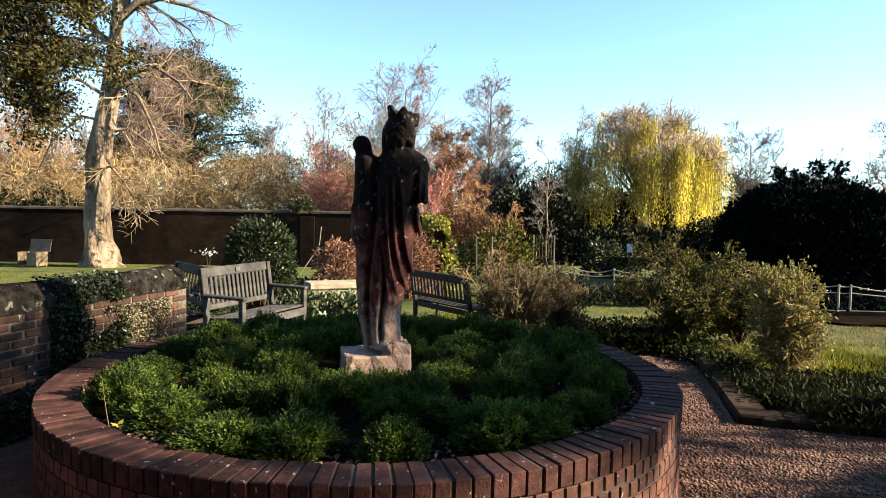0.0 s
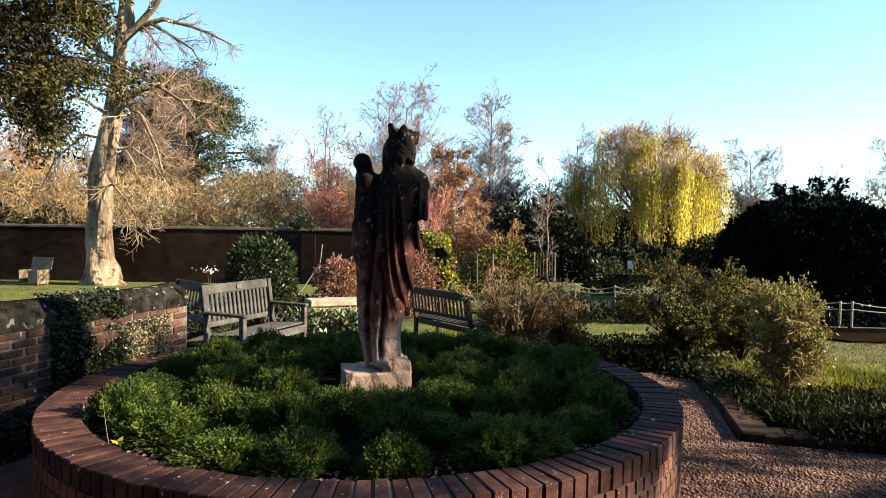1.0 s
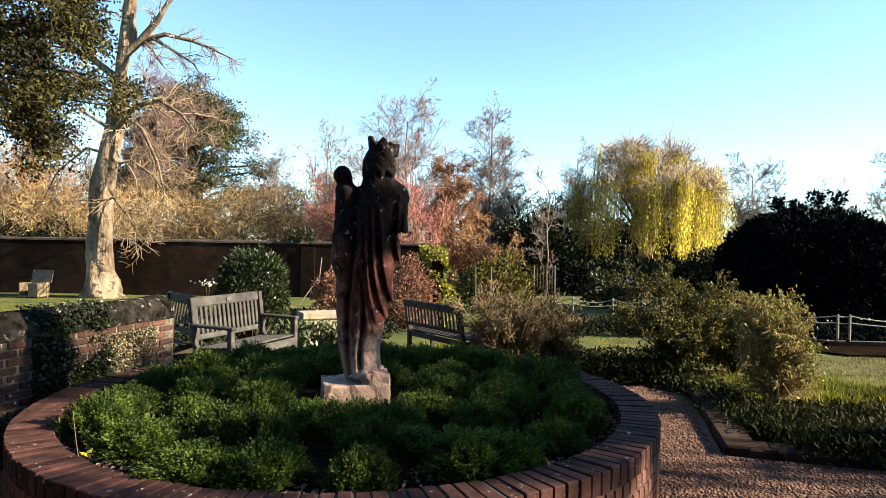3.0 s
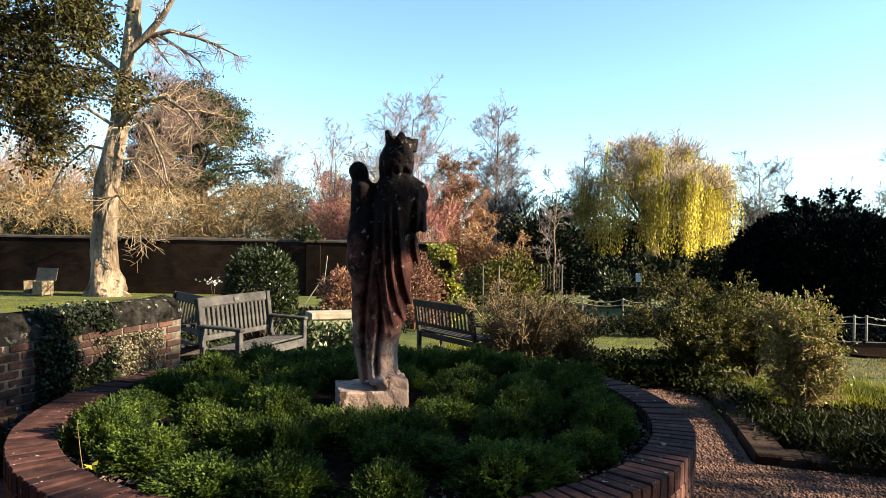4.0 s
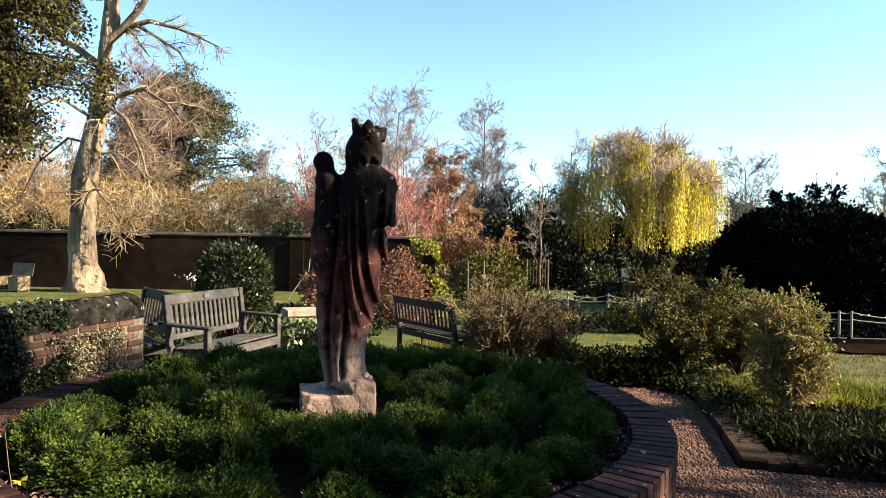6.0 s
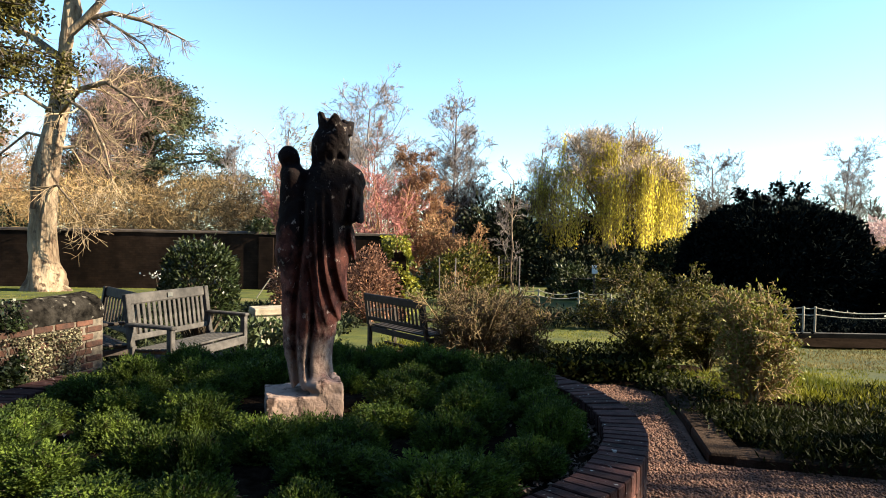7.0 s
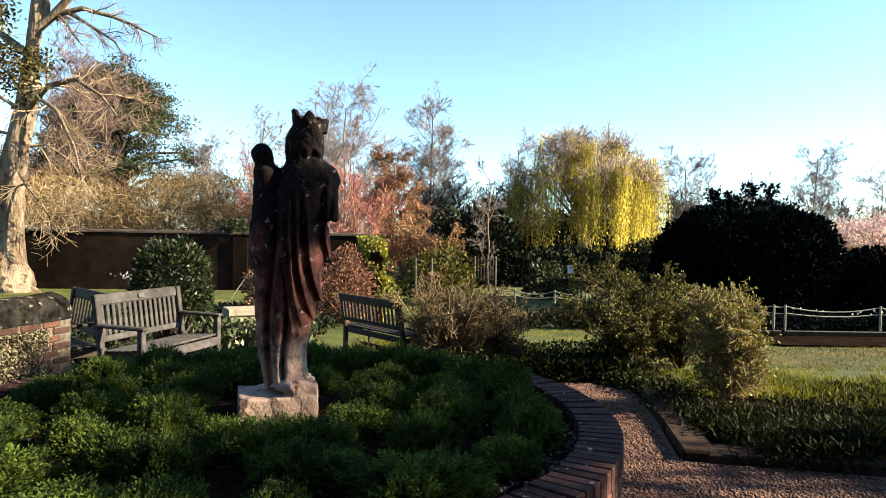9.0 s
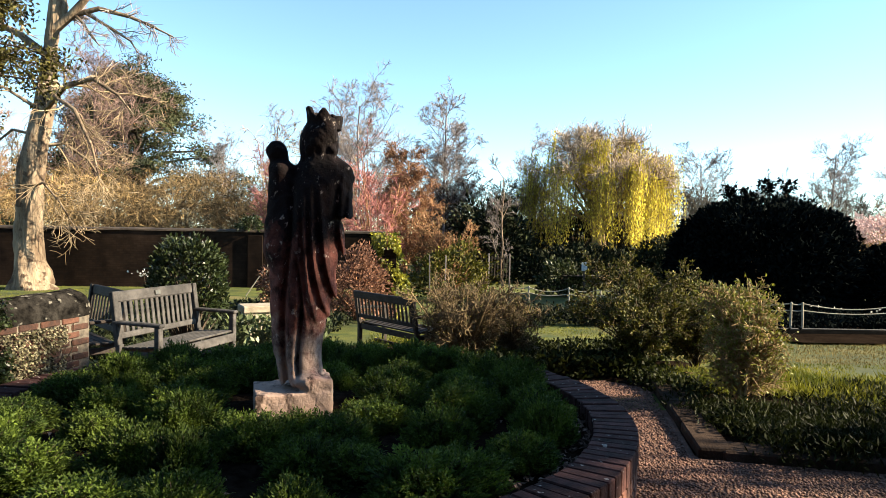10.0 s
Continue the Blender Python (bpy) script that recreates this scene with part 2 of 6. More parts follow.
LEAF_PALE = surface("pale_green_leaves", (0.0315, 0.0446, 0.0158), (0.126, 0.152, 0.0683), 5, 0.5, 0, 60, 0.3, island=0.4, through_light=0.25, spec=0.3)
LEAF_WOOD = surface("woodland_scrub", (0.060, 0.039, 0.018), (0.39, 0.26, 0.118), 0.35, 0.9, 0, 40, 0.4, island=0.4, through_light=0.2)
BLOSSOM = surface("cherry_blossom", (0.385, 0.231, 0.231), (0.56, 0.406, 0.392), 1, 0.8, 0, 40, 0.2, island=0.2, through_light=0.3)
FLOWER = surface("white_petals", (0.49, 0.476, 0.434), (0.595, 0.581, 0.546), 9, 0.7, 0, 40, 0.1, through_light=0.3)
SIGN_WHITE = surface("white_paint", (0.476, 0.476, 0.462), (0.574, 0.574, 0.56), 9, 0.6, 0.1, 40, 0.15)
TILE_DARK = surface("dark_felt", (0.035, 0.0315, 0.028), (0.07, 0.063, 0.056), 8, 0.9, 0.4, 50, 0.3)
BOX_WOOD = surface("box_boards", (0.098, 0.0686, 0.0416), (0.196, 0.147, 0.0931), 7, 0.85, 0.4, 50, 0.35)


# ---- mesh tools ----
def mesh_of(name, verts, faces, material, smooth=False):
    me = bpy.data.meshes.new(name)
    if isinstance(faces, list):
        me.from_pydata(np.asarray(verts, float).tolist(), [], faces)
    else:
        count, corners = faces.shape
        me.vertices.add(len(verts))
        me.vertices.foreach_set("co", np.asarray(verts, np.float32).ravel())
        me.loops.add(count * corners)
        me.loops.foreach_set("vertex_index", faces.astype(np.int32).ravel())
        me.polygons.add(count)
        me.polygons.foreach_set("loop_start", np.arange(0, count * corners, corners, dtype=np.int32))
        me.update(calc_edges=True)
    me.materials.append(material)
    if smooth:
        me.polygons.foreach_set("use_smooth", [True] * len(me.polygons))
    me.update()
    return me


def thing(name, verts, faces, material, parent=None, label="", category="", group="", kind="", smooth=False):
    ob = new(name, mesh_of(name, verts, faces, material, smooth))
    ob.parent = parent
    return tagged(ob, label, category, group, kind)


def part(name, bm, material, parent, label=""):
    """Links a bmesh as one mesh object under a thing or a part."""
    me = bpy.data.meshes.new(name)
    bm.to_mesh(me)
    bm.free()
    me.materials.append(material)
    ob = new(name, me)
    ob.parent = parent
    return tagged(ob, label)


def base(name, m, label, category, group="", kind=""):
    """The Empty at a thing's foot that its parts hang from."""
    ob = new(name)
    ob.empty_display_size = 0.1
    ob.matrix_basis = m
    return tagged(ob, label, category, group, kind)


def block(size, place=(0, 0, 0), turn=(0, 0, 0), bevel=0.006, bm=None, wear=0.0):
    """A bevelled block centred on place."""
    bm = bm or bmesh.new()
    made = bmesh.ops.create_cube(bm, size=1.0, matrix=pose(*place, *turn) @ Matrix.Diagonal((*size, 1)))["verts"]
    if bevel:
        edges = list({e for v in made for e in v.link_edges})
        made = bmesh.ops.bevel(bm, geom=edges, offset=min(bevel, min(size) * 0.3), segments=1, affect="EDGES")["verts"]
    if wear:
        for v in made:
            v.co += Vector(noise.noise_vector(v.co * 9)) * wear
    return bm


def tubes(lines):
    """Tapered tubes along lines of (points, radii, sides), joined."""
    verts, faces, at = [], [], 0
    kinds = collections.defaultdict(list)
    for points, radii, sides in lines:
        kinds[len(points), sides].append((points, radii))
    for (length, sides), group in kinds.items():
        points = np.array([g[0] for g in group], float)
        radii = np.array([g[1] for g in group], float)
        way = np.gradient(points, axis=1)
        way /= np.linalg.norm(way, axis=2, keepdims=True) + 1e-9
        side = np.cross(way, (0.31, 0.17, 0.93))
        side /= np.linalg.norm(side, axis=2, keepdims=True) + 1e-9
        other = np.cross(way, side)
        angles = np.arange(sides) * 2 * np.pi / sides
        ring = points[:, :, None] + radii[:, :, None, None] * (np.cos(angles)[None, None, :, None] * side[:, :, None] + np.sin(angles)[None, None, :, None] * other[:, :, None])
        verts.append(ring.reshape(-1, 3))
        first = at + np.arange(len(group))[:, None, None] * length * sides + np.arange(length - 1)[None, :, None] * sides
        a, b = first + np.arange(sides), first + (np.arange(sides) + 1) % sides
        faces.append(np.stack([a, b, b + sides, a + sides], -1).reshape(-1, 4))
        at += len(group) * length * sides
    return np.concatenate(verts), np.concatenate(faces)


def blades(places, ways, lengths, widths, rng, fold=0.25):
    """Leaves, each a folded lozenge that starts at its place and points along its way."""
    count = len(places)
    ways = ways / (np.linalg.norm(ways, axis=1, keepdims=True) + 1e-9)
    side = np.cross(ways, rng.normal(size=(count, 3)))
    side /= np.linalg.norm(side, axis=1, keepdims=True) + 1e-9
    up = np.cross(side, ways)
    lengths, widths = np.broadcast_to(lengths, count)[:, None], np.broadcast_to(widths, count)[:, None]
    middle = places + ways * lengths * 0.45
    verts = np.stack([places, middle + side * widths * 0.5 + up * widths * fold, places + ways * lengths, middle - side * widths * 0.5 + up * widths * fold], 1)
    return verts.reshape(-1, 3), np.arange(count * 4).reshape(-1, 4)


def sprout(rng, parents, count, lo, hi, length, spread, up, wander, points=5, thick=0.5, sides=4, least=0.006):
    """Side branches on lines: count on each, between the shares lo and hi of its length, leaning out by spread and bending up (or down)."""
    made = []
    kinds = collections.defaultdict(list)
    for line, radii, _ in parents:
        kinds[len(line)].append((line, radii))
    for size, group in kinds.items():
        line = np.repeat(np.array([g[0] for g in group], float), count, axis=0)
        radii = np.repeat(np.array([g[1] for g in group], float), count, axis=0)
        n = np.arange(len(line))
        reach = np.linalg.norm(line[:, -1] - line[:, 0], axis=1) + 1e-6
        share = rng.uniform(lo, hi, len(n)) * (size - 1)
        k = np.minimum(share.astype(int), size - 2)
        leg = line[n, k + 1] - line[n, k]
        start = line[n, k] + leg * (share - k)[:, None]
        along = leg / (np.linalg.norm(leg, axis=1, keepdims=True) + 1e-9)
        out = np.cross(along, rng.normal(size=(len(n), 3)))
        out /= np.linalg.norm(out, axis=1, keepdims=True) + 1e-9
        way = along * (1 - spread) + out * spread
        total = (length if length > 0 else -length * reach) * rng.uniform(0.6, 1.25, len(n)) * (1.15 - 0.55 * share / (size - 1))
        thickness = np.maximum(radii[n, k] * thick, least * 1.2)
        here, path = start, [start]
        for _ in range(points - 1):
            way = way / (np.linalg.norm(way, axis=1, keepdims=True) + 1e-9) + rng.normal(size=(len(n), 3)) * wander + np.array((0, 0, up))
            way /= np.linalg.norm(way, axis=1, keepdims=True) + 1e-9
            here = here + way * (total / (points - 1))[:, None]
            path.append(here)
        path = np.stack(path, 1)
        end = np.maximum(least, thickness * 0.3)
        taper = thickness[:, None] + (end - thickness)[:, None] * np.linspace(0, 1, points)[None]
        made += [(path[i], taper[i], sides) for i in n]
    return made


def ground_z(x, y):
    """The garden falls gently away from the gravel."""
    fall = np.interp(y, [-50, 6.8, 9.5, 13, 17, 24, 60, 400], [0, 0, -0.17, -0.29, -0.36, -0.45, -0.5, -0.5])
    return fall


def smooth_min(a, b, k):
    h = np.clip(0.5 + 0.5 * (b - a) / k, 0, 1)
    return b * (1 - h) + a * h - k * h * (1 - h)


def surface_net(values, low, step):
    """The skin of a solid given on a grid (negative inside): one vertex in each cell that it crosses, a quad across each crossed edge."""
    inside = values < 0
    nx, ny, nz = values.shape
    total, count = np.zeros((nx - 1, ny - 1, nz - 1, 3)), np.zeros((nx - 1, ny - 1, nz - 1))
    grid = np.stack(np.meshgrid(np.arange(nx - 1), np.arange(ny - 1), np.arange(nz - 1), indexing="ij"), -1)
    corners = [(a, b, c) for a in (0, 1) for b in (0, 1) for c in (0, 1)]

    def cut(block_, o):
        return block_[o[0]:o[0] + nx - 1, o[1]:o[1] + ny - 1, o[2]:o[2] + nz - 1]

    for p in corners:
        for axis in range(3):
            if p[axis] == 0:
                q = tuple(v + (i == axis) for i, v in enumerate(p))
                a, b = cut(values, p), cut(values, q)
                crossed = (a < 0) != (b < 0)
                share = np.where(crossed, a / np.where(crossed, a - b, 1), 0)
                spot = np.array(p, float) + share[..., None] * np.eye(3)[axis]
                total += spot * crossed[..., None]
                count += crossed
    used = count > 0
    index = np.full(used.shape, -1)
    index[used] = np.arange(used.sum())
    verts = (grid[used] + total[used] / count[used][:, None]) * step + np.asarray(low)
    faces = []
    for axis in range(3):
        u, v = [i for i in range(3) if i != axis]
        a = inside[tuple(slice(0, -1) if i == axis else slice(1, -1) for i in range(3))]
        b = inside[tuple(slice(1, None) if i == axis else slice(1, -1) for i in range(3))]
        spots = np.argwhere(a != b)
        if not len(spots):
            continue
        flip = a[tuple(spots.T)]
        cell = spots.copy()
        ids = []
        for du, dv in ((0, 0), (1, 0), (1, 1), (0, 1)):
            c = cell.copy()
            c[:, u] += du
            c[:, v] += dv
            ids.append(index[tuple(c.T)])
        quad = np.stack(ids, 1)
        if axis == 1:
            flip = ~flip
        quad[~flip] = quad[~flip][:, ::-1]
        faces.append(quad)
    return verts, np.concatenate(faces)


# ---- the large structure ----
RING_X, RING_Y, RING_R, RING_TOP = -0.47, 4.57, 1.90, 0.55


def build_ground():
    xs = np.concatenate([np.linspace(-700, -60, 9), np.linspace(-50, 50, 101), np.linspace(60, 700, 9)])
    ys = np.concatenate([np.linspace(-300, -20, 6), np.linspace(-15, 60, 151), np.linspace(70, 900, 10)])
    gx, gy = np.meshgrid(xs, ys, indexing="ij")
    rough = np.array([[noise.noise(Vector((a * 0.4, b * 0.4, 0))) for b in ys] for a in xs]) * 0.03
    gz = ground_z(gx, gy) + np.where((gy > 9) & (np.abs(gx) < 50), rough, 0)
    index = np.arange(gx.size).reshape(gx.shape)
    faces = np.stack([index[:-1, :-1], index[1:, :-1], index[1:, 1:], index[:-1, 1:]], -1).reshape(-1, 4)
    thing("ground", np.stack([gx, gy, gz], -1).reshape(-1, 3), faces, LAWN, label="uneven green lawn with straw-coloured patches", category="lawn", kind="structure", smooth=True)


build_ground()


def sheet(name, outline, lift, material, label, category):
    """A thin layer that follows the ground inside an outline."""
    bm = bmesh.new()
    face = bm.faces.new([bm.verts.new((x, y, 0)) for x, y in outline])
    bmesh.ops.triangulate(bm, faces=[face])
    bmesh.ops.subdivide_edges(bm, edges=bm.edges[:], cuts=9, use_grid_fill=True)
    for v in bm.verts:
        v.co.z = float(ground_z(v.co.x, v.co.y)) + lift
    me = bpy.data.meshes.new(name)
    bmesh.ops.recalc_face_normals(bm, faces=bm.faces)
    bm.to_mesh(me)
    bm.free()
    me.materials.append(material)
    return tagged(new(name, me), label, category, kind="structure")


sheet("gravel_path", [(-9, -7), (10, -7), (10, 3.0), (2.2, 5.2), (2.74, 7.4), (2.4, 7.75), (-1.2, 8.3), (-9, 8.3)], 0.012, GRAVEL,
      "pinkish brown gravel path round the planter", "gravel path")
sheet("planting_bed", [(2.3, 5.2), (10, 3.1), (10, 5.4), (5.2, 5.9), (4.0, 6.9), (3.9, 9.3), (0.4, 9.7), (0.3, 8.7), (2.35, 7.85), (2.66, 7.2)], 0.03, SOIL,
      "dark earth bed behind the stone kerb", "flower bed")

# Dark strip in front of the retaining edge.
sheet("edge_strip", [(5.9, 13.2), (6.9, 11.35), (14.5, 10.75), (14.5, 12.25), (7.28, 12.7), (5.9, 14.2)], 0.024, SOIL, "dark strip along the ground below the retaining edge", "flower bed")
# Dark sheet laid where the shade of the bushes falls.
sheet("shrub_shade_sheet", [(5.4, 15.2), (7.4, 12.95), (14.5, 12.5), (19, 13.5), (19, 20), (6.2, 20)], 0.02, SOIL, "dark ground under the evergreen bushes, laid for their shade", "flower bed")


def straight_wall(name, a, b, thick, top, foot, material, cap, cap_height, over, label):
    """A wall from a to b with a cap; its local x runs along it."""
    a, b = Vector(a), Vector(b)
    along = b - a
    length = along.length
    root = base(name, pose(a.x, a.y, 0, 0, 0, math.degrees(math.atan2(along.y, along.x))), label, "wall", kind="structure")
    part("wall_body", block((length, thick, top - cap_height - foot), (length / 2, 0, (top - cap_height + foot) / 2), bevel=0), material, root)
    bm = bmesh.new()
    steps = 9
    rows = []
    for k in range(int(length / 0.08) + 2):
        x = min(k * 0.08, length + over)
        rows.append([bm.verts.new((x, (thick / 2 + over) * math.cos(math.pi * s / steps),
                                   top - cap_height + cap_height * math.sin(math.pi * s / steps) ** 0.7 + 0.016 * noise.noise(Vector((x * 2.2, s * 0.5, top))) + 0.011 * noise.noise(Vector((x * 9, s * 1.3, top)))))
                     for s in range(steps + 1)])
    for r, q in zip(rows, rows[1:]):
        for s in range(steps):
            bm.faces.new((r[s], r[s + 1], q[s + 1], q[s]))
        bm.faces.new((r[0], q[0], q[-1], r[-1]))
    bm.faces.new(rows[0])
    bm.faces.new(rows[-1][::-1])
    bmesh.ops.recalc_face_normals(bm, faces=bm.faces)
    part("coping", bm, cap, root, "rounded weathered cement coping")
    return root


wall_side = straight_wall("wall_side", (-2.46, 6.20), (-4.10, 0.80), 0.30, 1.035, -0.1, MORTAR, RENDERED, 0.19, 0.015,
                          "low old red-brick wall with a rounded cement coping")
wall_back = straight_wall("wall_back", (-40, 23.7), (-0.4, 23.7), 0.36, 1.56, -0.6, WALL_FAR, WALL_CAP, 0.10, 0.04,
                          "long old brick garden wall with shade put into its dark colour")
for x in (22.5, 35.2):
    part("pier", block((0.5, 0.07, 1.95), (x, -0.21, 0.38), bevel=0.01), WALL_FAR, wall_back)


def low_edge():
    """The low dark retaining edge with a pale board, on which the rope posts stand."""
    root = base("retaining_edge", pose(0, 0, 0), "low dark retaining edge with a weathered top board", "low wall", kind="structure")
    corners = [(2.4, 16.15), (4.9, 15.4), (7.3, 12.75), (14.5, 12.3)]
    for (ax, ay), (bx, by) in zip(corners, corners[1:]):
        length, turn = math.hypot(bx - ax, by - ay), math.degrees(math.atan2(by - ay, bx - ax))
        m = ((ax + bx) / 2, (ay + by) / 2)
        part("edge_wall", block((length, 0.22, 0.42), (*m, -0.39), (0, 0, turn), 0.01), TIMBER_BLACK, root)
        part("edge_board", block((length + 0.05, 0.08, 0.018), (m[0], m[1] - 0.07, -0.167), (0, 0, turn), 0.006), BENCH_WOOD, root)
    return root


low_edge()
# Unseen and invented: keeps sky light off, so shaded surfaces stay dark.
sky_block = base("house_wall", pose(0, -4.2, 0), "plain tall brick wall behind the gravel, added unseen to block sky light", "wall", kind="structure")
part("wall_body", block((26, 0.4, 8.5), (-1, 0, 4.2), bevel=0), WALL_FAR, sky_block)


# ---- the round brick planter ----
def planter():
    root = base("round_planter", pose(RING_X, RING_Y, 0), "round raised planter of red brick with a brick-on-edge coping", "planter")
    bm = bmesh.new()
    sides = 96
    for (r0, r1, z0, z1) in ((RING_R - 0.212, RING_R - 0.012, -0.05, RING_TOP - 0.008),):
        loops = [[bm.verts.new((r * math.cos(2 * math.pi * k / sides), r * math.sin(2 * math.pi * k / sides), z)) for k in range(sides)]
                 for r, z in ((r1, z0), (r1, z1), (r0, z1), (r0, z0))]
        for a, b in zip(loops, loops[1:] + loops[:1]):
            for k in range(sides):
                bm.faces.new((a[k], a[(k + 1) % sides], b[(k + 1) % sides], b[k]))
    bmesh.ops.recalc_face_normals(bm, faces=bm.faces)
    part("mortar_core", bm, MORTAR_DARK, root, "dark recessed mortar joints")
    bm = bmesh.new()
    rows = []
    for r in np.linspace(0.02, RING_R - 0.205, 22):
        rows.append([bm.verts.new((r * math.cos(2 * math.pi * k / sides), r * math.sin(2 * math.pi * k / sides),
                                   0.46 + 0.05 * (1 - (r / 1.7) ** 2) + 0.018 * noise.noise(Vector((r * math.cos(k), r * math.sin(k), 0)) * 6)))
                     for k in range(sides)])
    for a, b in zip(rows, rows[1:]):
        for k in range(sides):
            bm.faces.new((a[k], a[(k + 1) % sides], b[(k + 1) % sides], b[k]))
    bm.faces.new(rows[0])
    part("earth", bm, SOIL, root, "dark earth filling the planter")
    return root


ring = planter()


# ---- the statue ----
def statue():
    """A weathered robed figure on a plinth, as one plain mesh: a solid of rounded forms with folds, skinned on a fine grid."""
    step = 0.0076
    low = np.array((-0.42, -0.34, -0.22))
    size = ((np.array((0.42, 0.34, 1.60)) - low) / step).astype(int)
    u, v, w = np.meshgrid(*(low[i] + step * np.arange(size[i]) for i in range(3)), indexing="ij")
    middle = np.interp(w, [0, 0.2, 0.45, 0.7, 0.9, 1.05, 1.15, 1.22, 1.28], [-0.062, -0.085, -0.065, -0.045, -0.035, 0.03, 0.05, 0.05, 0.05])
    wide = np.interp(w, [0, 0.2, 0.45, 0.7, 0.9, 1.05, 1.15, 1.22, 1.28], [0.120, 0.136, 0.172, 0.198, 0.20, 0.185, 0.165, 0.125, 0.065])
    deep = np.interp(w, [0, 0.2, 0.45, 0.7, 0.9, 1.1, 1.22, 1.28], [0.12, 0.13, 0.155, 0.165, 0.165, 0.15, 0.11, 0.065])

    def robe_at(c, a, d):
        return (np.sqrt(((u - c) / a) ** 2 + (v / d) ** 2) - 1) * np.minimum(a, d)

    robe = np.maximum(robe_at(middle, wide, deep), np.maximum(-w - 0.02, w - 1.29))
    # folds that fall from the arm and swing to one side
    swing = u - (0.10 + 0.6 * np.clip(u, 0, 0.2)) * np.clip(1.05 - w, 0, 1) - 0.008 * np.sin(w * 7)
    phase = swing / 0.052 + 0.30 * np.sin(swing / 0.040 + 1.0) + 0.12 * np.sin(w * 5)
    fold = (0.5 + 0.5 * np.cos(phase * 2 * np.pi)) ** 2.4
    strength = np.clip((1.10 - w) / 0.25, 0, 1) * np.clip((w - 0.30) / 0.2, 0, 1) * np.clip((u + 0.08) / 0.06, 0.04, 1)
    robe = robe + 0.031 * strength * (0.30 - fold)
    # the groove between the mantle at the back and the robe
    robe = robe + 0.035 * np.exp(-((u + 0.125 + 0.02 * np.sin(w * 5)) / 0.018) ** 2) * np.clip((1.2 - w) / 0.2, 0, 1)

    # the long crack down the lower robe
    robe = robe + 0.045 * np.exp(-((u + 0.055 + 0.012 * np.sin(w * 11)) / 0.012) ** 2) * np.clip((0.75 - w) / 0.2, 0, 1)

    def ball(c, r):
        q = np.sqrt(((u - c[0]) / r[0]) ** 2 + ((v - c[1]) / r[1]) ** 2 + ((w - c[2]) / r[2]) ** 2)
        return (q - 1) * min(r)

    def rod(a, b, ra, rb, flat=1.0):
        a, b = np.array(a), np.array(b)
        d = b - a
        s = np.clip(((u - a[0]) * d[0] + (v - a[1]) * d[1] + (w - a[2]) * d[2]) / (d @ d), 0, 1)
        away = np.sqrt((u - a[0] - s * d[0]) ** 2 + ((v - a[1] - s * d[1]) / flat) ** 2 + (w - a[2] - s * d[2]) ** 2)
        return away - (ra + (rb - ra) * s)

    solid = smooth_min(robe, rod((0.02, 0, 1.185), (0.15, -0.01, 1.175), 0.075, 0.060), 0.06)
    sleeve = np.maximum(rod((0.140, -0.02, 1.165), (0.178, -0.03, 0.90), 0.055, 0.060, 1.5), 0.925 - 0.10 * (u - 0.2) - w)
    sleeve = sleeve + 0.006 * np.sin((u - 0.05 * w) * 150)
    solid = smooth_min(solid + 0.03 * np.exp(-((u - 0.135 - 0.06 * (1.1 - w)) / 0.016) ** 2) * np.clip((1.14 - w) / 0.06, 0, 1) * np.clip((w - 0.86) / 0.05, 0, 1), sleeve, 0.012)
    solid = smooth_min(solid, rod((-0.196, -0.01, 0.75), (-0.180, -0.01, 1.180), 0.070, 0.066, 1.25), 0.075)
    solid = smooth_min(solid, ball((-0.208, 0.0, 1.292), (0.058, 0.064, 0.060)), 0.02)
    solid = smooth_min(solid, rod((-0.200, 0.0, 1.265), (-0.185, 0.0, 1.19), 0.042, 0.056), 0.03)
    # head with a long veil, and a broken crown
    head = ball((0.034, 0.0, 1.372), (0.098, 0.11, 0.112))
    veil = rod((0.022, 0.025, 1.37), (0.020, 0.02, 1.20), 0.094, 0.106)
    veil = veil + 0.004 * np.sin(np.arctan2(v, u) * 13 + w * 9)
    solid = smooth_min(solid, smooth_min(head, veil, 0.05), 0.018)
    # the long hair beside the face, in rough locks
    locks = rod((0.104, -0.045, 1.38), (0.100, -0.06, 1.215), 0.026, 0.024) + 0.006 * np.sin(w * 95 + u * 60)
    solid = smooth_min(solid, locks, 0.012)
    tilt = w + 0.18 * (u - 0.07)
    around = np.sqrt((u - 0.056) ** 2 + v ** 2)
    angle = np.arctan2(v, u - 0.056)
    points = 1.476 + 0.044 * np.abs(np.cos(angle * 2.5 + 0.4)) ** 1.5 + 0.010 * np.sin(angle * 7) + 0.034 * np.exp(-((np.abs(angle) - np.pi) / 0.35) ** 2)
    flare = 0.078 + 0.16 * (tilt - 1.45)
    crown = np.maximum(np.abs(around - flare) - 0.017, np.maximum(1.43 - tilt, tilt - points))
    solid = smooth_min(solid, crown, 0.007)
    solid = smooth_min(solid, ball((0.085, -0.080, 1.405), (0.040, 0.030, 0.050)), 0.03)
    # plinth of rough blocks, foot and hem
    c, s = math.cos(radians(14)), math.sin(radians(14))
    pu, pv = c * (u + 0.095) + s * (v + 0.0), -s * (u + 0.095) + c * v
    plinth = np.maximum(np.maximum(np.abs(pu + 0.018) - 0.206, np.abs(pv) - 0.185), np.abs(w + 0.125) - 0.085)
    step_block = np.maximum(np.maximum(np.abs(pu - 0.118) - 0.070, np.abs(pv + 0.03) - 0.15), np.abs(w + 0.070) - 0.100)
    solid = smooth_min(solid, smooth_min(plinth, step_block, 0.012), 0.015)
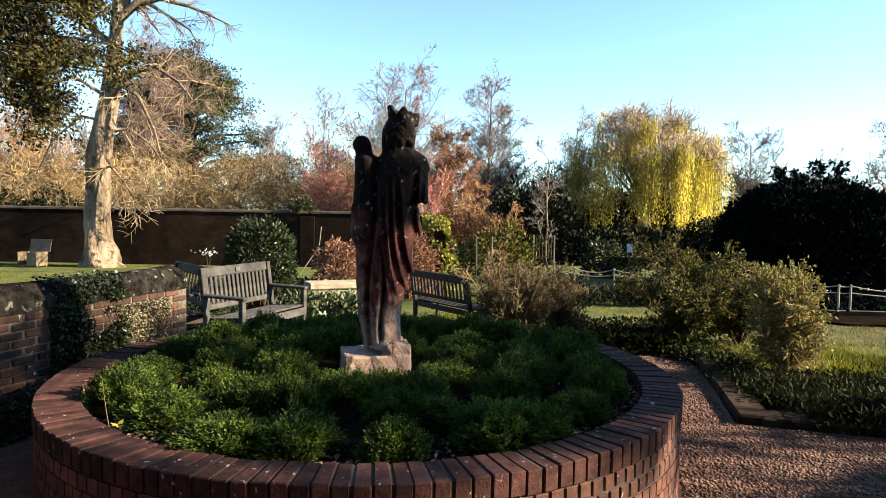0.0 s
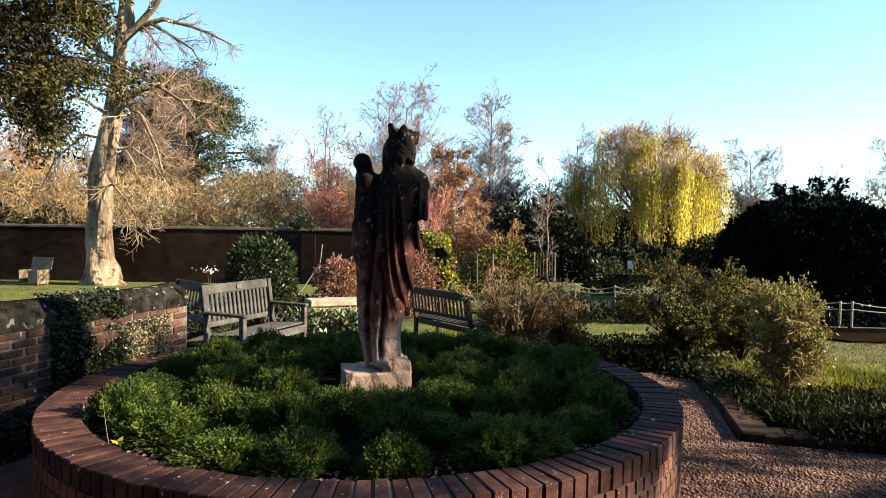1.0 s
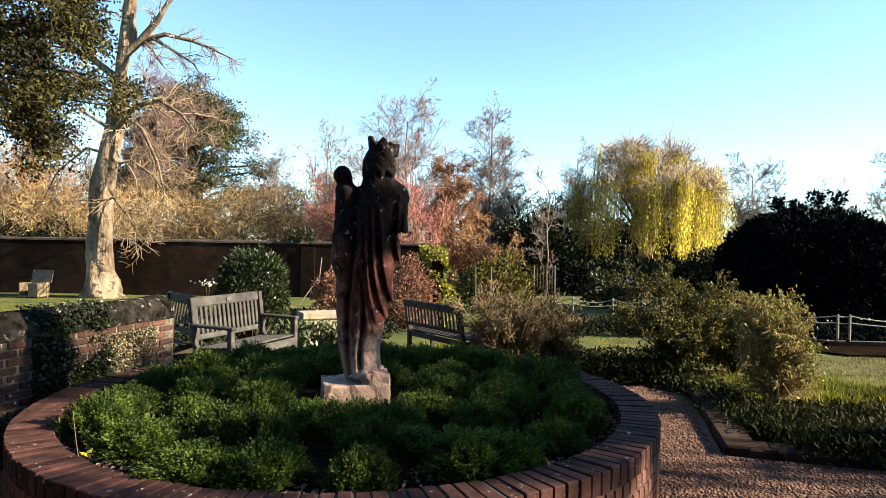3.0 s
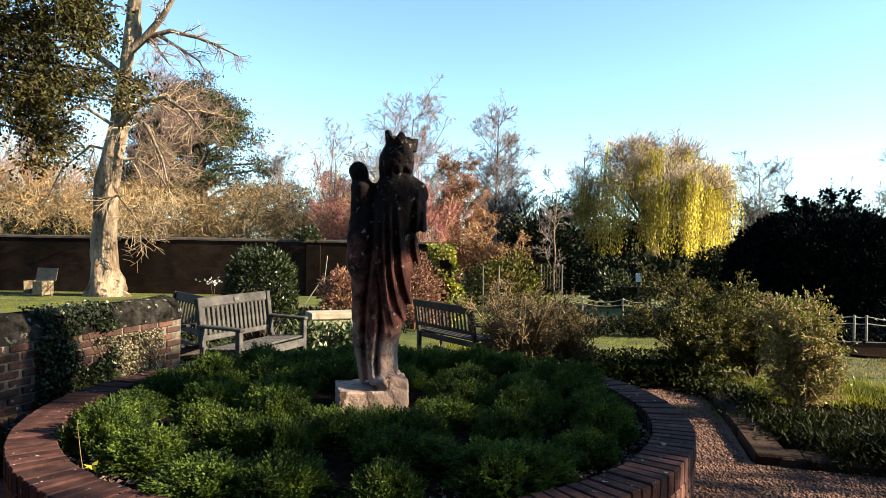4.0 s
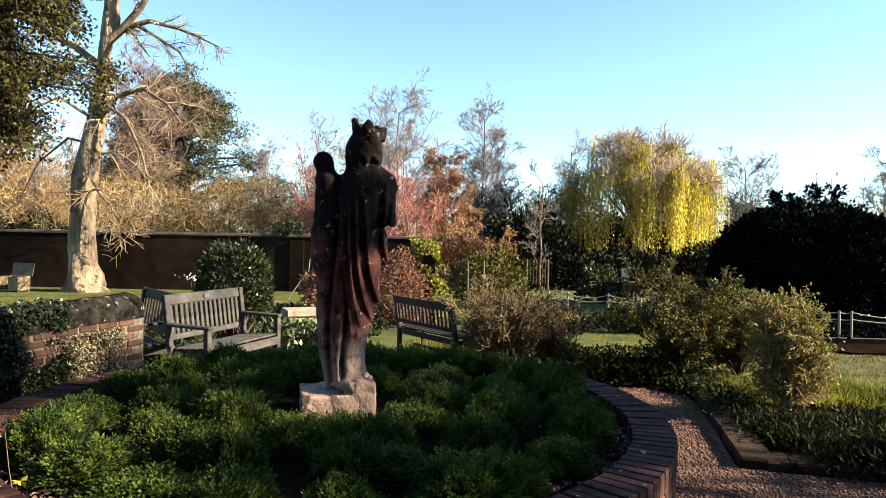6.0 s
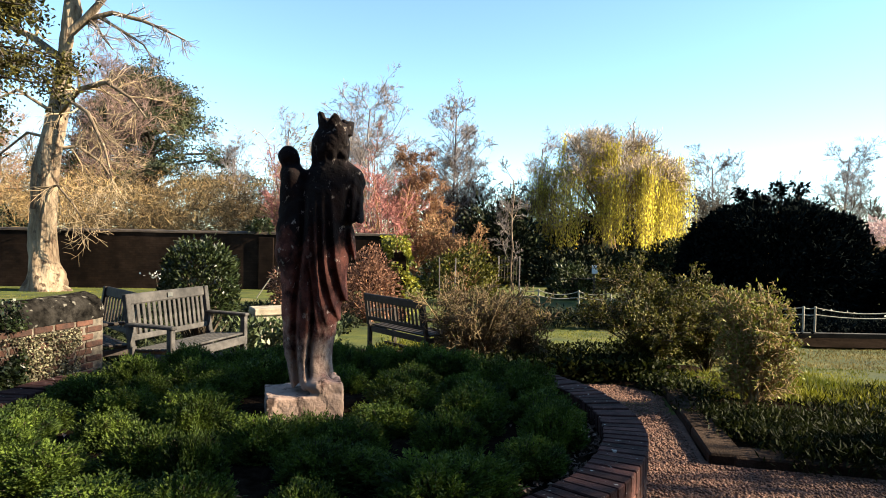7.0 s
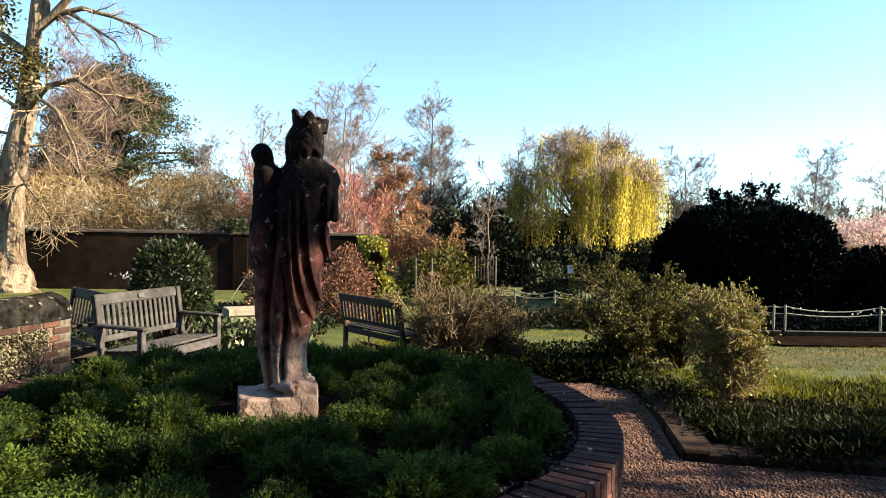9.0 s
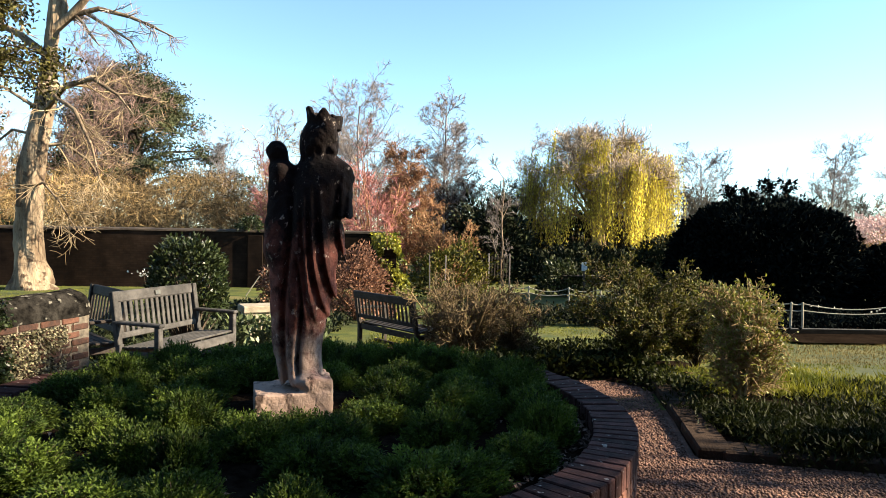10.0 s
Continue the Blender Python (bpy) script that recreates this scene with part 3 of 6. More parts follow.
    solid = smooth_min(solid, ball((-0.005, -0.095, 0.01), (0.080, 0.075, 0.050)), 0.03)
    lumps = 0.0035 * np.sin(u * 41 + 3 * np.sin(w * 17)) * np.sin(v * 37 + w * 23) + 0.0015 * np.sin(w * 83 + u * 29) * np.sin(u * 71)
    verts, faces = surface_net(solid + lumps, low, step)
    ob = thing("statue", verts, faces, STATUE_STONE, label="weathered dark stone statue of a crowned robed figure on a plinth", category="statue", smooth=True)
    ob.matrix_basis = pose(-0.355, 4.57, 0.685)
    return ob


def weathered_statue_stone():
    """Black crust above, worn and pale towards the foot, with ragged borders."""
    t, n = STATUE_STONE.node_tree, STATUE_STONE.node_tree.nodes
    shader = n["Principled BSDF"]
    color = shader.inputs["Base Color"].links[0].from_socket
    where = n.new("ShaderNodeTexCoord")
    parts = n.new("ShaderNodeSeparateXYZ")
    link(t, where.outputs["Object"], parts.inputs[0])
    ragged = n.new("ShaderNodeTexNoise")
    ragged.inputs["Scale"].default_value, ragged.inputs["Detail"].default_value, ragged.inputs["Roughness"].default_value = 6, 7, 0.7
    link(t, where.outputs["Object"], ragged.inputs["Vector"])
    height = n.new("ShaderNodeMath")
    height.operation, height.inputs[1].default_value = "MULTIPLY_ADD", 1.3
    link(t, ragged.outputs["Fac"], height.inputs[0])
    link(t, parts.outputs["Z"], height.inputs[2])
    for begin, end, tint, below in ((1.15, 1.55, (0.004, 0.0035, 0.004, 1), False), (1.00, 0.66, (0.38, 0.275, 0.225, 1), True)):
        ramp = n.new("ShaderNodeMapRange")
        ramp.inputs["From Min"].default_value, ramp.inputs["From Max"].default_value = begin, end
        ramp.inputs["To Max"].default_value = 0.97 if not below else 0.75
        link(t, height.outputs[0], ramp.inputs["Value"])
        mix = n.new("ShaderNodeMix")
        mix.data_type = "RGBA"
        link(t, ramp.outputs["Result"], mix.inputs[0])
        link(t, color, mix.inputs[6])
        mix.inputs[7].default_value = tint
        color = mix.outputs[2]
    for scale, limit, tint, shape in ((11.0, 0.53, (0.010, 0.005, 0.005, 1), (1, 1, 0.45)), (26.0, 0.60, (0.30, 0.245, 0.22, 1), (1, 1, 0.7))):
        turn = n.new("ShaderNodeMapping")
        turn.inputs["Scale"].default_value = shape
        link(t, where.outputs["Object"], turn.inputs["Vector"])
        blot = n.new("ShaderNodeTexNoise")
        blot.inputs["Scale"].default_value, blot.inputs["Detail"].default_value, blot.inputs["Roughness"].default_value = scale, 8, 0.7
        link(t, turn.outputs[0], blot.inputs["Vector"])
        edge = n.new("ShaderNodeMapRange")
        edge.inputs["From Min"].default_value, edge.inputs["From Max"].default_value, edge.inputs["To Max"].default_value = limit, limit + 0.10, 0.85
        link(t, blot.outputs["Fac"], edge.inputs["Value"])
        mix = n.new("ShaderNodeMix")
        mix.data_type = "RGBA"
        link(t, edge.outputs["Result"], mix.inputs[0])
        link(t, color, mix.inputs[6])
        mix.inputs[7].default_value = tint
        color = mix.outputs[2]
    link(t, color, shader.inputs["Base Color"])


weathered_statue_stone()
statue()


# ---- plants in the planter ----
def herb_mesh(seed, width, height):
    """A rounded mound of upright leafy sprigs."""
    rng = np.random.default_rng(seed)
    count = 1000
    angle, share = rng.uniform(0, 2 * np.pi, count), np.sqrt(rng.uniform(0, 1, count))
    tilt = share * 1.62
    shape = 1 + 0.10 * np.sin(angle * 3 + seed) * np.sin(tilt * 2) + 0.17 * np.sin(angle * 6 + 2 * seed) * np.sin(tilt * 6 + seed) + rng.normal(0, 0.06, count)
    tips = np.stack([np.sin(tilt) * np.cos(angle) * width * shape, np.sin(tilt) * np.sin(angle) * width * shape, 0.06 + np.cos(tilt) * height * shape], 1)
    out = np.stack([np.sin(tilt) * np.cos(angle), np.sin(tilt) * np.sin(angle), np.cos(tilt) + 0.55], 1)
    out /= np.linalg.norm(out, axis=1, keepdims=True)
    places, ways = [], []
    for k in range(15):
        back = k * 0.0085
        places.append(tips - out * back)
        ways.append(out * (0.9 if k else 2.0) + rng.normal(0, 0.55, (count, 3)))
    depth = rng.uniform(0.45, 0.85, 900)[:, None]
    pick = rng.integers(0, count, 900)
    places.append(tips[pick] * depth)
    ways.append(out[pick] + rng.normal(0, 0.6, (900, 3)))
    places, ways = np.concatenate(places), np.concatenate(ways)
    leaf = blades(places, ways, rng.uniform(0.015, 0.027, len(places)), rng.uniform(0.006, 0.0105, len(places)), rng)
    stems = tubes([(np.array([(0, 0, -0.06), tips[i] * 0.55, tips[i] * 0.93]), (0.006, 0.004, 0.002), 3) for i in range(0, count, 5)])
    return leaf, stems


def herbs():
    kinds = []
    for seed in range(4):
        leaf, stems = herb_mesh(seed + 3, 0.186, 0.195)
        root = base("herb_bush", pose(0, 0, -50), "rounded green herb bush with fine upright leaves in the planter", "herb bush", "herb bushes in the planter")
        thing("foliage", *leaf, LEAF_HERB, root)
        thing("stems", *stems, TWIG_DARK, root, kind="stuff")
        kinds.append(root)
    rng = np.random.default_rng(11)
    spots = []
    for radius, count, shift in ((1.40, 22, 0.1), (1.02, 16, 0.3), (0.64, 10, 0.15)):
        for k in range(count):
            a = 2 * math.pi * (k + shift) / count + rng.uniform(-0.1, 0.1)
            spots.append((radius * math.cos(a) + rng.uniform(-0.06, 0.06), radius * math.sin(a) + rng.uniform(-0.06, 0.06)))
    spots += [(-0.16, -0.43), (0.10, -0.46), (0.36, -0.40), (-0.40, -0.28), (0.44, -0.16)]
    spots[:0] = [(1.50 * math.cos(a), 1.50 * math.sin(a)) for a in np.radians(np.arange(20, 170, 14))]
    used = [False] * 4
    for i, (x, y) in enumerate(spots):
        if i < len(spots) - 5 and abs(x - 0.03) < 0.36 and -0.54 < y < 0.25:
            continue
        k = i % 4
        m = pose(RING_X + x, RING_Y + y, 0.455 if i < len(spots) - 5 else 0.42, rng.uniform(-6, 6), rng.uniform(-6, 6), rng.uniform(0, 360)) @ Matrix.Diagonal((*[rng.uniform(0.82, 1.2)] * 2, rng.uniform(0.72, 1.02) * (0.85 if i >= len(spots) - 5 else 1.0), 1))
        if used[k]:
            copy_thing(kinds[k], m)
        else:
            kinds[k].matrix_basis, used[k] = m, True


herbs()


# ---- benches ----
def bench(name, left, right, height, depth_side, wood, label, slats=15, plaque=False):
    """A slatted garden seat. left, right: the feet of the back posts as one faces the seat's front; depth_side: 1 if the seat lies to the right of that line."""
    ax, ay = left
    bx, by = right
    length = math.hypot(bx - ax, by - ay)
    z = float(ground_z(ax, (ay + by) / 2)) + 0.012
    root = base(name, pose(ax, ay, z, 0, 0, math.degrees(math.atan2(by - ay, bx - ax))), label, "bench", "garden benches")
    d = -depth_side                      # the seat's front lies along local y * d
    k = height / 0.92
    seat, arm = 0.44 * k, 0.655 * k
    for x in (0.03, length - 0.03):
        bm = block((0.06, 0.055, seat + 0.03), (x, 0, (seat + 0.03) / 2))
        block((0.06, 0.05, height - seat), (x, -0.045 * d, seat + (height - seat) / 2), (8 * d, 0, 0), bm=bm)
        part("back_leg", bm, wood, root)
        part("front_leg", block((0.06, 0.055, arm - 0.02), (x, 0.42 * d, (arm - 0.02) / 2)), wood, root)
        part("armrest", block((0.075, 0.52, 0.032), (x, 0.205 * d, arm - 0.004), (-1.5 * d, 0, 0), 0.01), wood, root)
        part("side_rail", block((0.04, 0.38, 0.06), (x, 0.21 * d, seat - 0.06)), wood, root)
    top_rail = part("top_rail", block((length - 0.01, 0.04, 0.105), (length / 2, -0.088 * d, height - 0.055), (8 * d, 0, 0), 0.012), wood, root)
    part("lower_rail", block((length - 0.12, 0.035, 0.055), (length / 2, -0.028 * d, seat + 0.10), (8 * d, 0, 0)), wood, root)
    part("front_rail", block((length - 0.10, 0.035, 0.085), (length / 2, 0.435 * d, seat - 0.05)), wood, root)
    part("rear_rail", block((length - 0.10, 0.035, 0.075), (length / 2, 0.012 * d, seat - 0.06)), wood, root)
    part("stretcher", block((length - 0.10, 0.04, 0.045), (length / 2, 0.25 * d, 0.14)), wood, root)
    top, low = height - 0.10, seat + 0.12
    slat = None
    for i in range(slats):
        x = 0.10 + (length - 0.20) * i / (slats - 1)
        if slat is None:
            slat = part("back_slat", block((0.040, 0.016, top - low), (0, 0, 0)), wood, root)
        else:
            slat = new("back_slat", slat.data)
            slat.parent = root
        slat.matrix_basis = pose(x, -0.056 * d, (top + low) / 2, 8 * d, 0, 0)
    board = None
    for i in range(6):
        if board is None:
            board = part("seat_slat", block((length - 0.06, 0.058, 0.022), (0, 0, 0)), wood, root)
        else:
            board = new("seat_slat", board.data)
            board.parent = root
        board.matrix_basis = pose(length / 2, (0.050 + i * 0.070) * d, seat - 0.004 + 0.004 * i)
    if plaque:
        part("plaque", block((0.075, 0.006, 0.045), (length / 2, -0.082 * d + 0.024 * d, height - 0.05), (8 * d, 0, 0), 0.002), PLAQUE, top_rail, "small dark metal plaque")
    return root


bench("garden_bench", (-2.43, 6.95), (-2.03, 8.10), 0.98, 1, BENCH_WOOD, "weathered silver-grey wooden bench with slatted back and a small plaque", 15, True)
bench("garden_bench", (-0.44, 10.2), (0.38, 9.06), 0.87, -1, BENCH_DARK, "dark brown wooden bench with slatted back by the shrubs", 15)
bench("garden_bench", (-3.35, 8.30), (-2.58, 7.38), 0.96, 1, BENCH_DARK, "weathered wooden bench half hidden behind the low wall", 11)


# ---- trees ----
def tree(name, label, category, wood, crown, m, bark, leaf, group="", crown_name="crown"):
    root = base(name, m, label, category, group)
    thing("trunk", *wood, bark, root, smooth=True)
    if crown is not None:
        thing(crown_name, *crown, leaf, root, kind="stuff" if crown_name == "twigs" else "")
    return root


def trunk_line(rng, height, radius, wander=0.12, count=8, lean=(0, 0)):
    z = np.linspace(-0.3, height, count)
    x = np.cumsum(rng.normal(0, wander, count)) * 0.4 + lean[0] * z
    y = np.cumsum(rng.normal(0, wander, count)) * 0.4 + lean[1] * z
    x, y = x - x[0], y - y[0]
    radii = radius * np.linspace(1, 0.35, count)
    radii[0] *= 1.5
    return np.stack([x, y, z], 1), radii, 8


def bare_tree(seed, height, radius, limbs=12, reach=0.36, spread=0.55, up=0.10, twig=0.009, fine=3, first=0.25):
    rng = np.random.default_rng(seed)
    stem = trunk_line(rng, height * 0.9, radius)
    a = sprout(rng, [stem], limbs, first, 1.0, height * reach, spread, up, 0.10, 6, 0.4, 5, twig * 1.2)
    b = sprout(rng, a, 7, 0.2, 1.0, -0.5, 0.5, up * 0.8, 0.14, 4, 0.5, 4, twig)
    c = sprout(rng, b, 6, 0.15, 1.0, -0.55, 0.5, up * 0.5, 0.2, 4, 0.6, 3, twig * 0.8)
    d = sprout(rng, c, fine, 0.2, 1.0, -0.7, 0.5, 0.02, 0.2, 3, 0.7, 3, twig * 0.7) if fine else []
    return tubes([stem] + a), tubes(b + c + d), np.concatenate([line[0][-1:] for line in c + d])


def thicket(seed, height, width, stems=9, twig=0.012, fine=3):
    rng = np.random.default_rng(seed)
    lines = []
    for _ in range(stems):
        a = rng.uniform(0, 2 * np.pi)
        way = np.array((np.cos(a) * rng.uniform(0.1, 0.5) * width / height, np.sin(a) * rng.uniform(0.1, 0.5) * width / height, 1.0))
        top = height * rng.uniform(0.6, 1.0)
        t = np.linspace(-0.03, 1, 6)[:, None]
        path = t * way * top + np.cumsum(rng.normal(0, 0.05 * height / 6, (6, 3)), 0)
        lines.append((path, np.linspace(0.012 * height / 2.5 + 0.008, twig * 1.1, 6), 4))
    b = sprout(rng, lines, 8, 0.1, 1.0, height * 0.28, 0.5, 0.06, 0.16, 4, 0.5, 3, twig)
    c = sprout(rng, b, 5, 0.1, 1.0, -0.6, 0.55, 0.04, 0.2, 3, 0.7, 3, twig * 0.8)
    d = sprout(rng, c, fine, 0.1, 1.0, -0.7, 0.5, 0.02, 0.2, 3, 0.7, 3, twig * 0.7) if fine else []
    return tubes(lines), tubes(b + c + d), np.concatenate([line[0] for line in c + d])


def plane_tree():
    """The big pale-barked tree in front of the back wall, pollarded, with drooping bare twigs."""
    rng = np.random.default_rng(5)
    stem = (np.array([(0, 0, -0.25), (-0.03, 0, 0.15), (-0.08, 0, 0.9), (-0.09, 0, 2.2), (0.0, 0, 4.0), (0.33, 0.1, 5.7), (0.52, 0.1, 7.5), (0.7, 0, 8.6), (1.0, -0.1, 10.6)]),
            np.array([1.00, 0.68, 0.46, 0.40, 0.38, 0.34, 0.24, 0.21, 0.15]), 22)
    limbs = [(np.array([(0.6, 0, 8.0), (1.15, 0, 8.5), (1.8, -0.2, 9.1), (2.4, -0.3, 10.0)]), np.array([0.16, 0.13, 0.10, 0.06]), 7),
             (np.array([(1.15, 0, 8.5), (2.0, 0, 8.75), (2.85, 0.2, 8.6), (3.5, 0.3, 8.35), (4.15, 0.3, 8.05)]), np.array([0.09, 0.075, 0.06, 0.04, 0.02]), 6),
             (np.array([(1.3, 0, 8.5), (1.65, -0.2, 8.2), (1.85, -0.3, 7.9), (2.2, -0.4, 7.5)]), np.array([0.06, 0.05, 0.035, 0.018]), 5),
             (np.array([(1.6, 0, 8.6), (2.3, 0.3, 8.2), (2.8, 0.4, 7.9), (3.05, 0.4, 7.5)]), np.array([0.06, 0.05, 0.035, 0.016]), 5),
             (np.array([(0.35, 0.1, 5.6), (1.1, -0.2, 6.3), (2.0, -0.4, 6.5), (2.8, -0.5, 6.0), (3.3, -0.6, 5.4)]), np.array([0.12, 0.09, 0.07, 0.045, 0.02]), 6),
             (np.array([(0.3, 0, 5.4), (0.9, -0.4, 5.9), (1.6, -0.7, 5.5), (2.2, -0.9, 4.4), (2.5, -1.0, 3.3)]), np.array([0.11, 0.085, 0.06, 0.04, 0.016]), 6),
             (np.array([(0.1, 0, 4.4), (0.8, 0.3, 4.6), (1.5, 0.4, 4.1), (2.1, 0.5, 3.1)]), np.array([0.08, 0.06, 0.04, 0.016]), 5),
             (np.array([(0.0, 0, 3.2), (0.5, -0.3, 3.3), (1.1, -0.5, 2.7), (1.6, -0.6, 1.9)]), np.array([0.05, 0.04, 0.03, 0.012]), 5),
             (np.array([(0.2, 0, 5.6), (-0.7, -0.3, 6.2), (-1.8, -0.5, 5.6), (-2.5, -0.6, 4.2), (-2.9, -0.6, 2.6)]), np.array([0.07, 0.05, 0.035, 0.022, 0.010]), 6),
             (np.array([(0.1, 0, 4.8), (-0.8, 0.4, 5.0), (-1.9, 0.6, 4.2), (-2.6, 0.7, 2.9)]), np.array([0.06, 0.045, 0.03, 0.010]), 5),
             (np.array([(0.5, 0.1, 7.2), (-0.6, 0.4, 8.0), (-1.9, 0.7, 8.6), (-3.2, 0.8, 9.4)]), np.array([0.15, 0.12, 0.08, 0.05]), 6)]
    a = sprout(rng, limbs[4:], 11, 0.2, 1.0, 1.5, 0.6, -0.08, 0.30, 6, 0.35, 4, 0.010)
    b = sprout(rng, a, 6, 0.2, 1.0, 0.8, 0.5, -0.10, 0.2, 4, 0.6, 3, 0.008)
    c = sprout(rng, b, 2, 0.3, 1.0, 0.4, 0.5, -0.05, 0.2, 3, 0.7, 3, 0.007)
    upper = sprout(rng, limbs[:4], 13, 0.25, 1.0, 0.75, 0.5, -0.06, 0.22, 5, 0.35, 4, 0.009)
    upper += sprout(rng, upper, 7, 0.2, 1.0, 0.42, 0.5, -0.05, 0.25, 3, 0.6, 3, 0.007)
    root = base("plane_tree", pose(-11.32, 22.0, -0.42), "tall pale-barked bare tree with drooping twigs before the garden wall", "tree")
    old = np.linspace(0, 1, 9)
    fine = np.linspace(0, 1, 90)
    verts, faces = tubes([(np.stack([np.interp(fine, old, stem[0][:, k]) for k in range(3)], 1), np.interp(fine, old, stem[1]) * 0.9, 40)])
    away = np.array([noise.noise(Vector((p[0] * 5, p[1] * 5, p[2] * 0.7))) + 0.35 * noise.noise(Vector((p[0] * 14, p[1] * 14, p[2] * 2.5))) for p in verts])
    verts = verts + np.stack([verts[:, 0] * away * 0.25, verts[:, 1] * away * 0.25, 0 * away], 1)
    thing("trunk", verts, faces, BARK_PALE, root, smooth=True)
    for line in limbs:
        thing("limb", *tubes([line]), BARK_PALE, root, smooth=True)
    thing("twigs", *tubes(upper), TWIG_GREY, root, label="fine grey bare twigs", kind="stuff")
    thing("twigs", *tubes(a + b + c), TWIG_PLANE, root, label="thin drooping pale twigs", kind="stuff")
    return root


plane_tree()


def evergreen():
    """The leafy tree that hangs in from one side; its trunk stands out of sight."""
    rng = np.random.default_rng(8)
    stem = (np.array([(-9.2, 9.4, -0.3), (-9.1, 9.4, 1.5), (-8.9, 9.3, 3.5), (-8.7, 9.3, 5.6), (-8.5, 9.2, 8.0)]), np.array([0.32, 0.24, 0.20, 0.15, 0.07]), 9)
    limbs = [(np.array([(-8.9, 9.3, z), (-7.9, 9.2 + s, z + 0.5), (-6.8, 9.1 + 1.5 * s, z + 0.75), (x - 0.45, 9.0 + 2 * s, z + 0.4)]), np.array([0.06, 0.042, 0.026, 0.010]), 5)
             for z, s, x in ((2.8, 0.2, -5.1), (3.0, -0.4, -4.45), (3.3, 0.5, -4.2), (3.6, 0.0, -4.15), (4.0, -0.4, -4.1), (4.5, 0.3, -4.25), (5.2, 0.1, -4.7), (5.8, -0.3, -5.0), (3.1, 0.8, -5.7), (4.9, 0.9, -5.4), (3.4, 1.0, -5.6), (2.9, -0.3, -5.6), (3.6, 0.7, -5.0), (4.4, -0.8, -5.2), (3.1, 0.1, -5.9), (4.0, 0.3, -5.6), (2.9, -0.7, -5.5), (3.2, 0.2, -4.3), (3.5, -0.3, -4.3), (3.9, 0.2, -4.2), (4.3, -0.1, -4.15), (4.7, 0.0, -4.3), (2.9, 0.0, -3.95), (3.3, 0.1, -3.9), (3.7, -0.2, -3.9), (4.2, 0.1, -3.95), (2.5, 0.2, -5.2), (2.45, -0.4, -5.5), (2.6, 0.6, -5.6))]
    a = sprout(rng, limbs, 9, 0.3, 1.0, 0.85, 0.5, -0.06, 0.16, 4, 0.45, 4, 0.008)
    b = sprout(rng, a, 7, 0.15, 1.0, 0.42, 0.5, -0.05, 0.2, 4, 0.6, 3, 0.005)
    ends = np.concatenate([line[0] for line in b])
    pick = rng.integers(0, len(ends), 62000)
    places = ends[pick] + rng.normal(0, 0.085, (62000, 3))
    leaf = blades(places, rng.normal(0, 0.6, (62000, 3)) + (0.1, -0.1, -0.25), rng.uniform(0.045, 0.085, 62000), rng.uniform(0.024, 0.042, 62000), rng)
    root = tree("evergreen_tree", "dense dark evergreen tree with glossy leaves overhanging the wall", "tree", tubes([stem] + limbs), None, pose(0, 0, 0), BARK_DARK, None)
    thing("twigs", *tubes(a + b), TWIG_DARK, root, kind="stuff")
    thing("crown", *leaf, LEAF_OVERHANG, root)


evergreen()


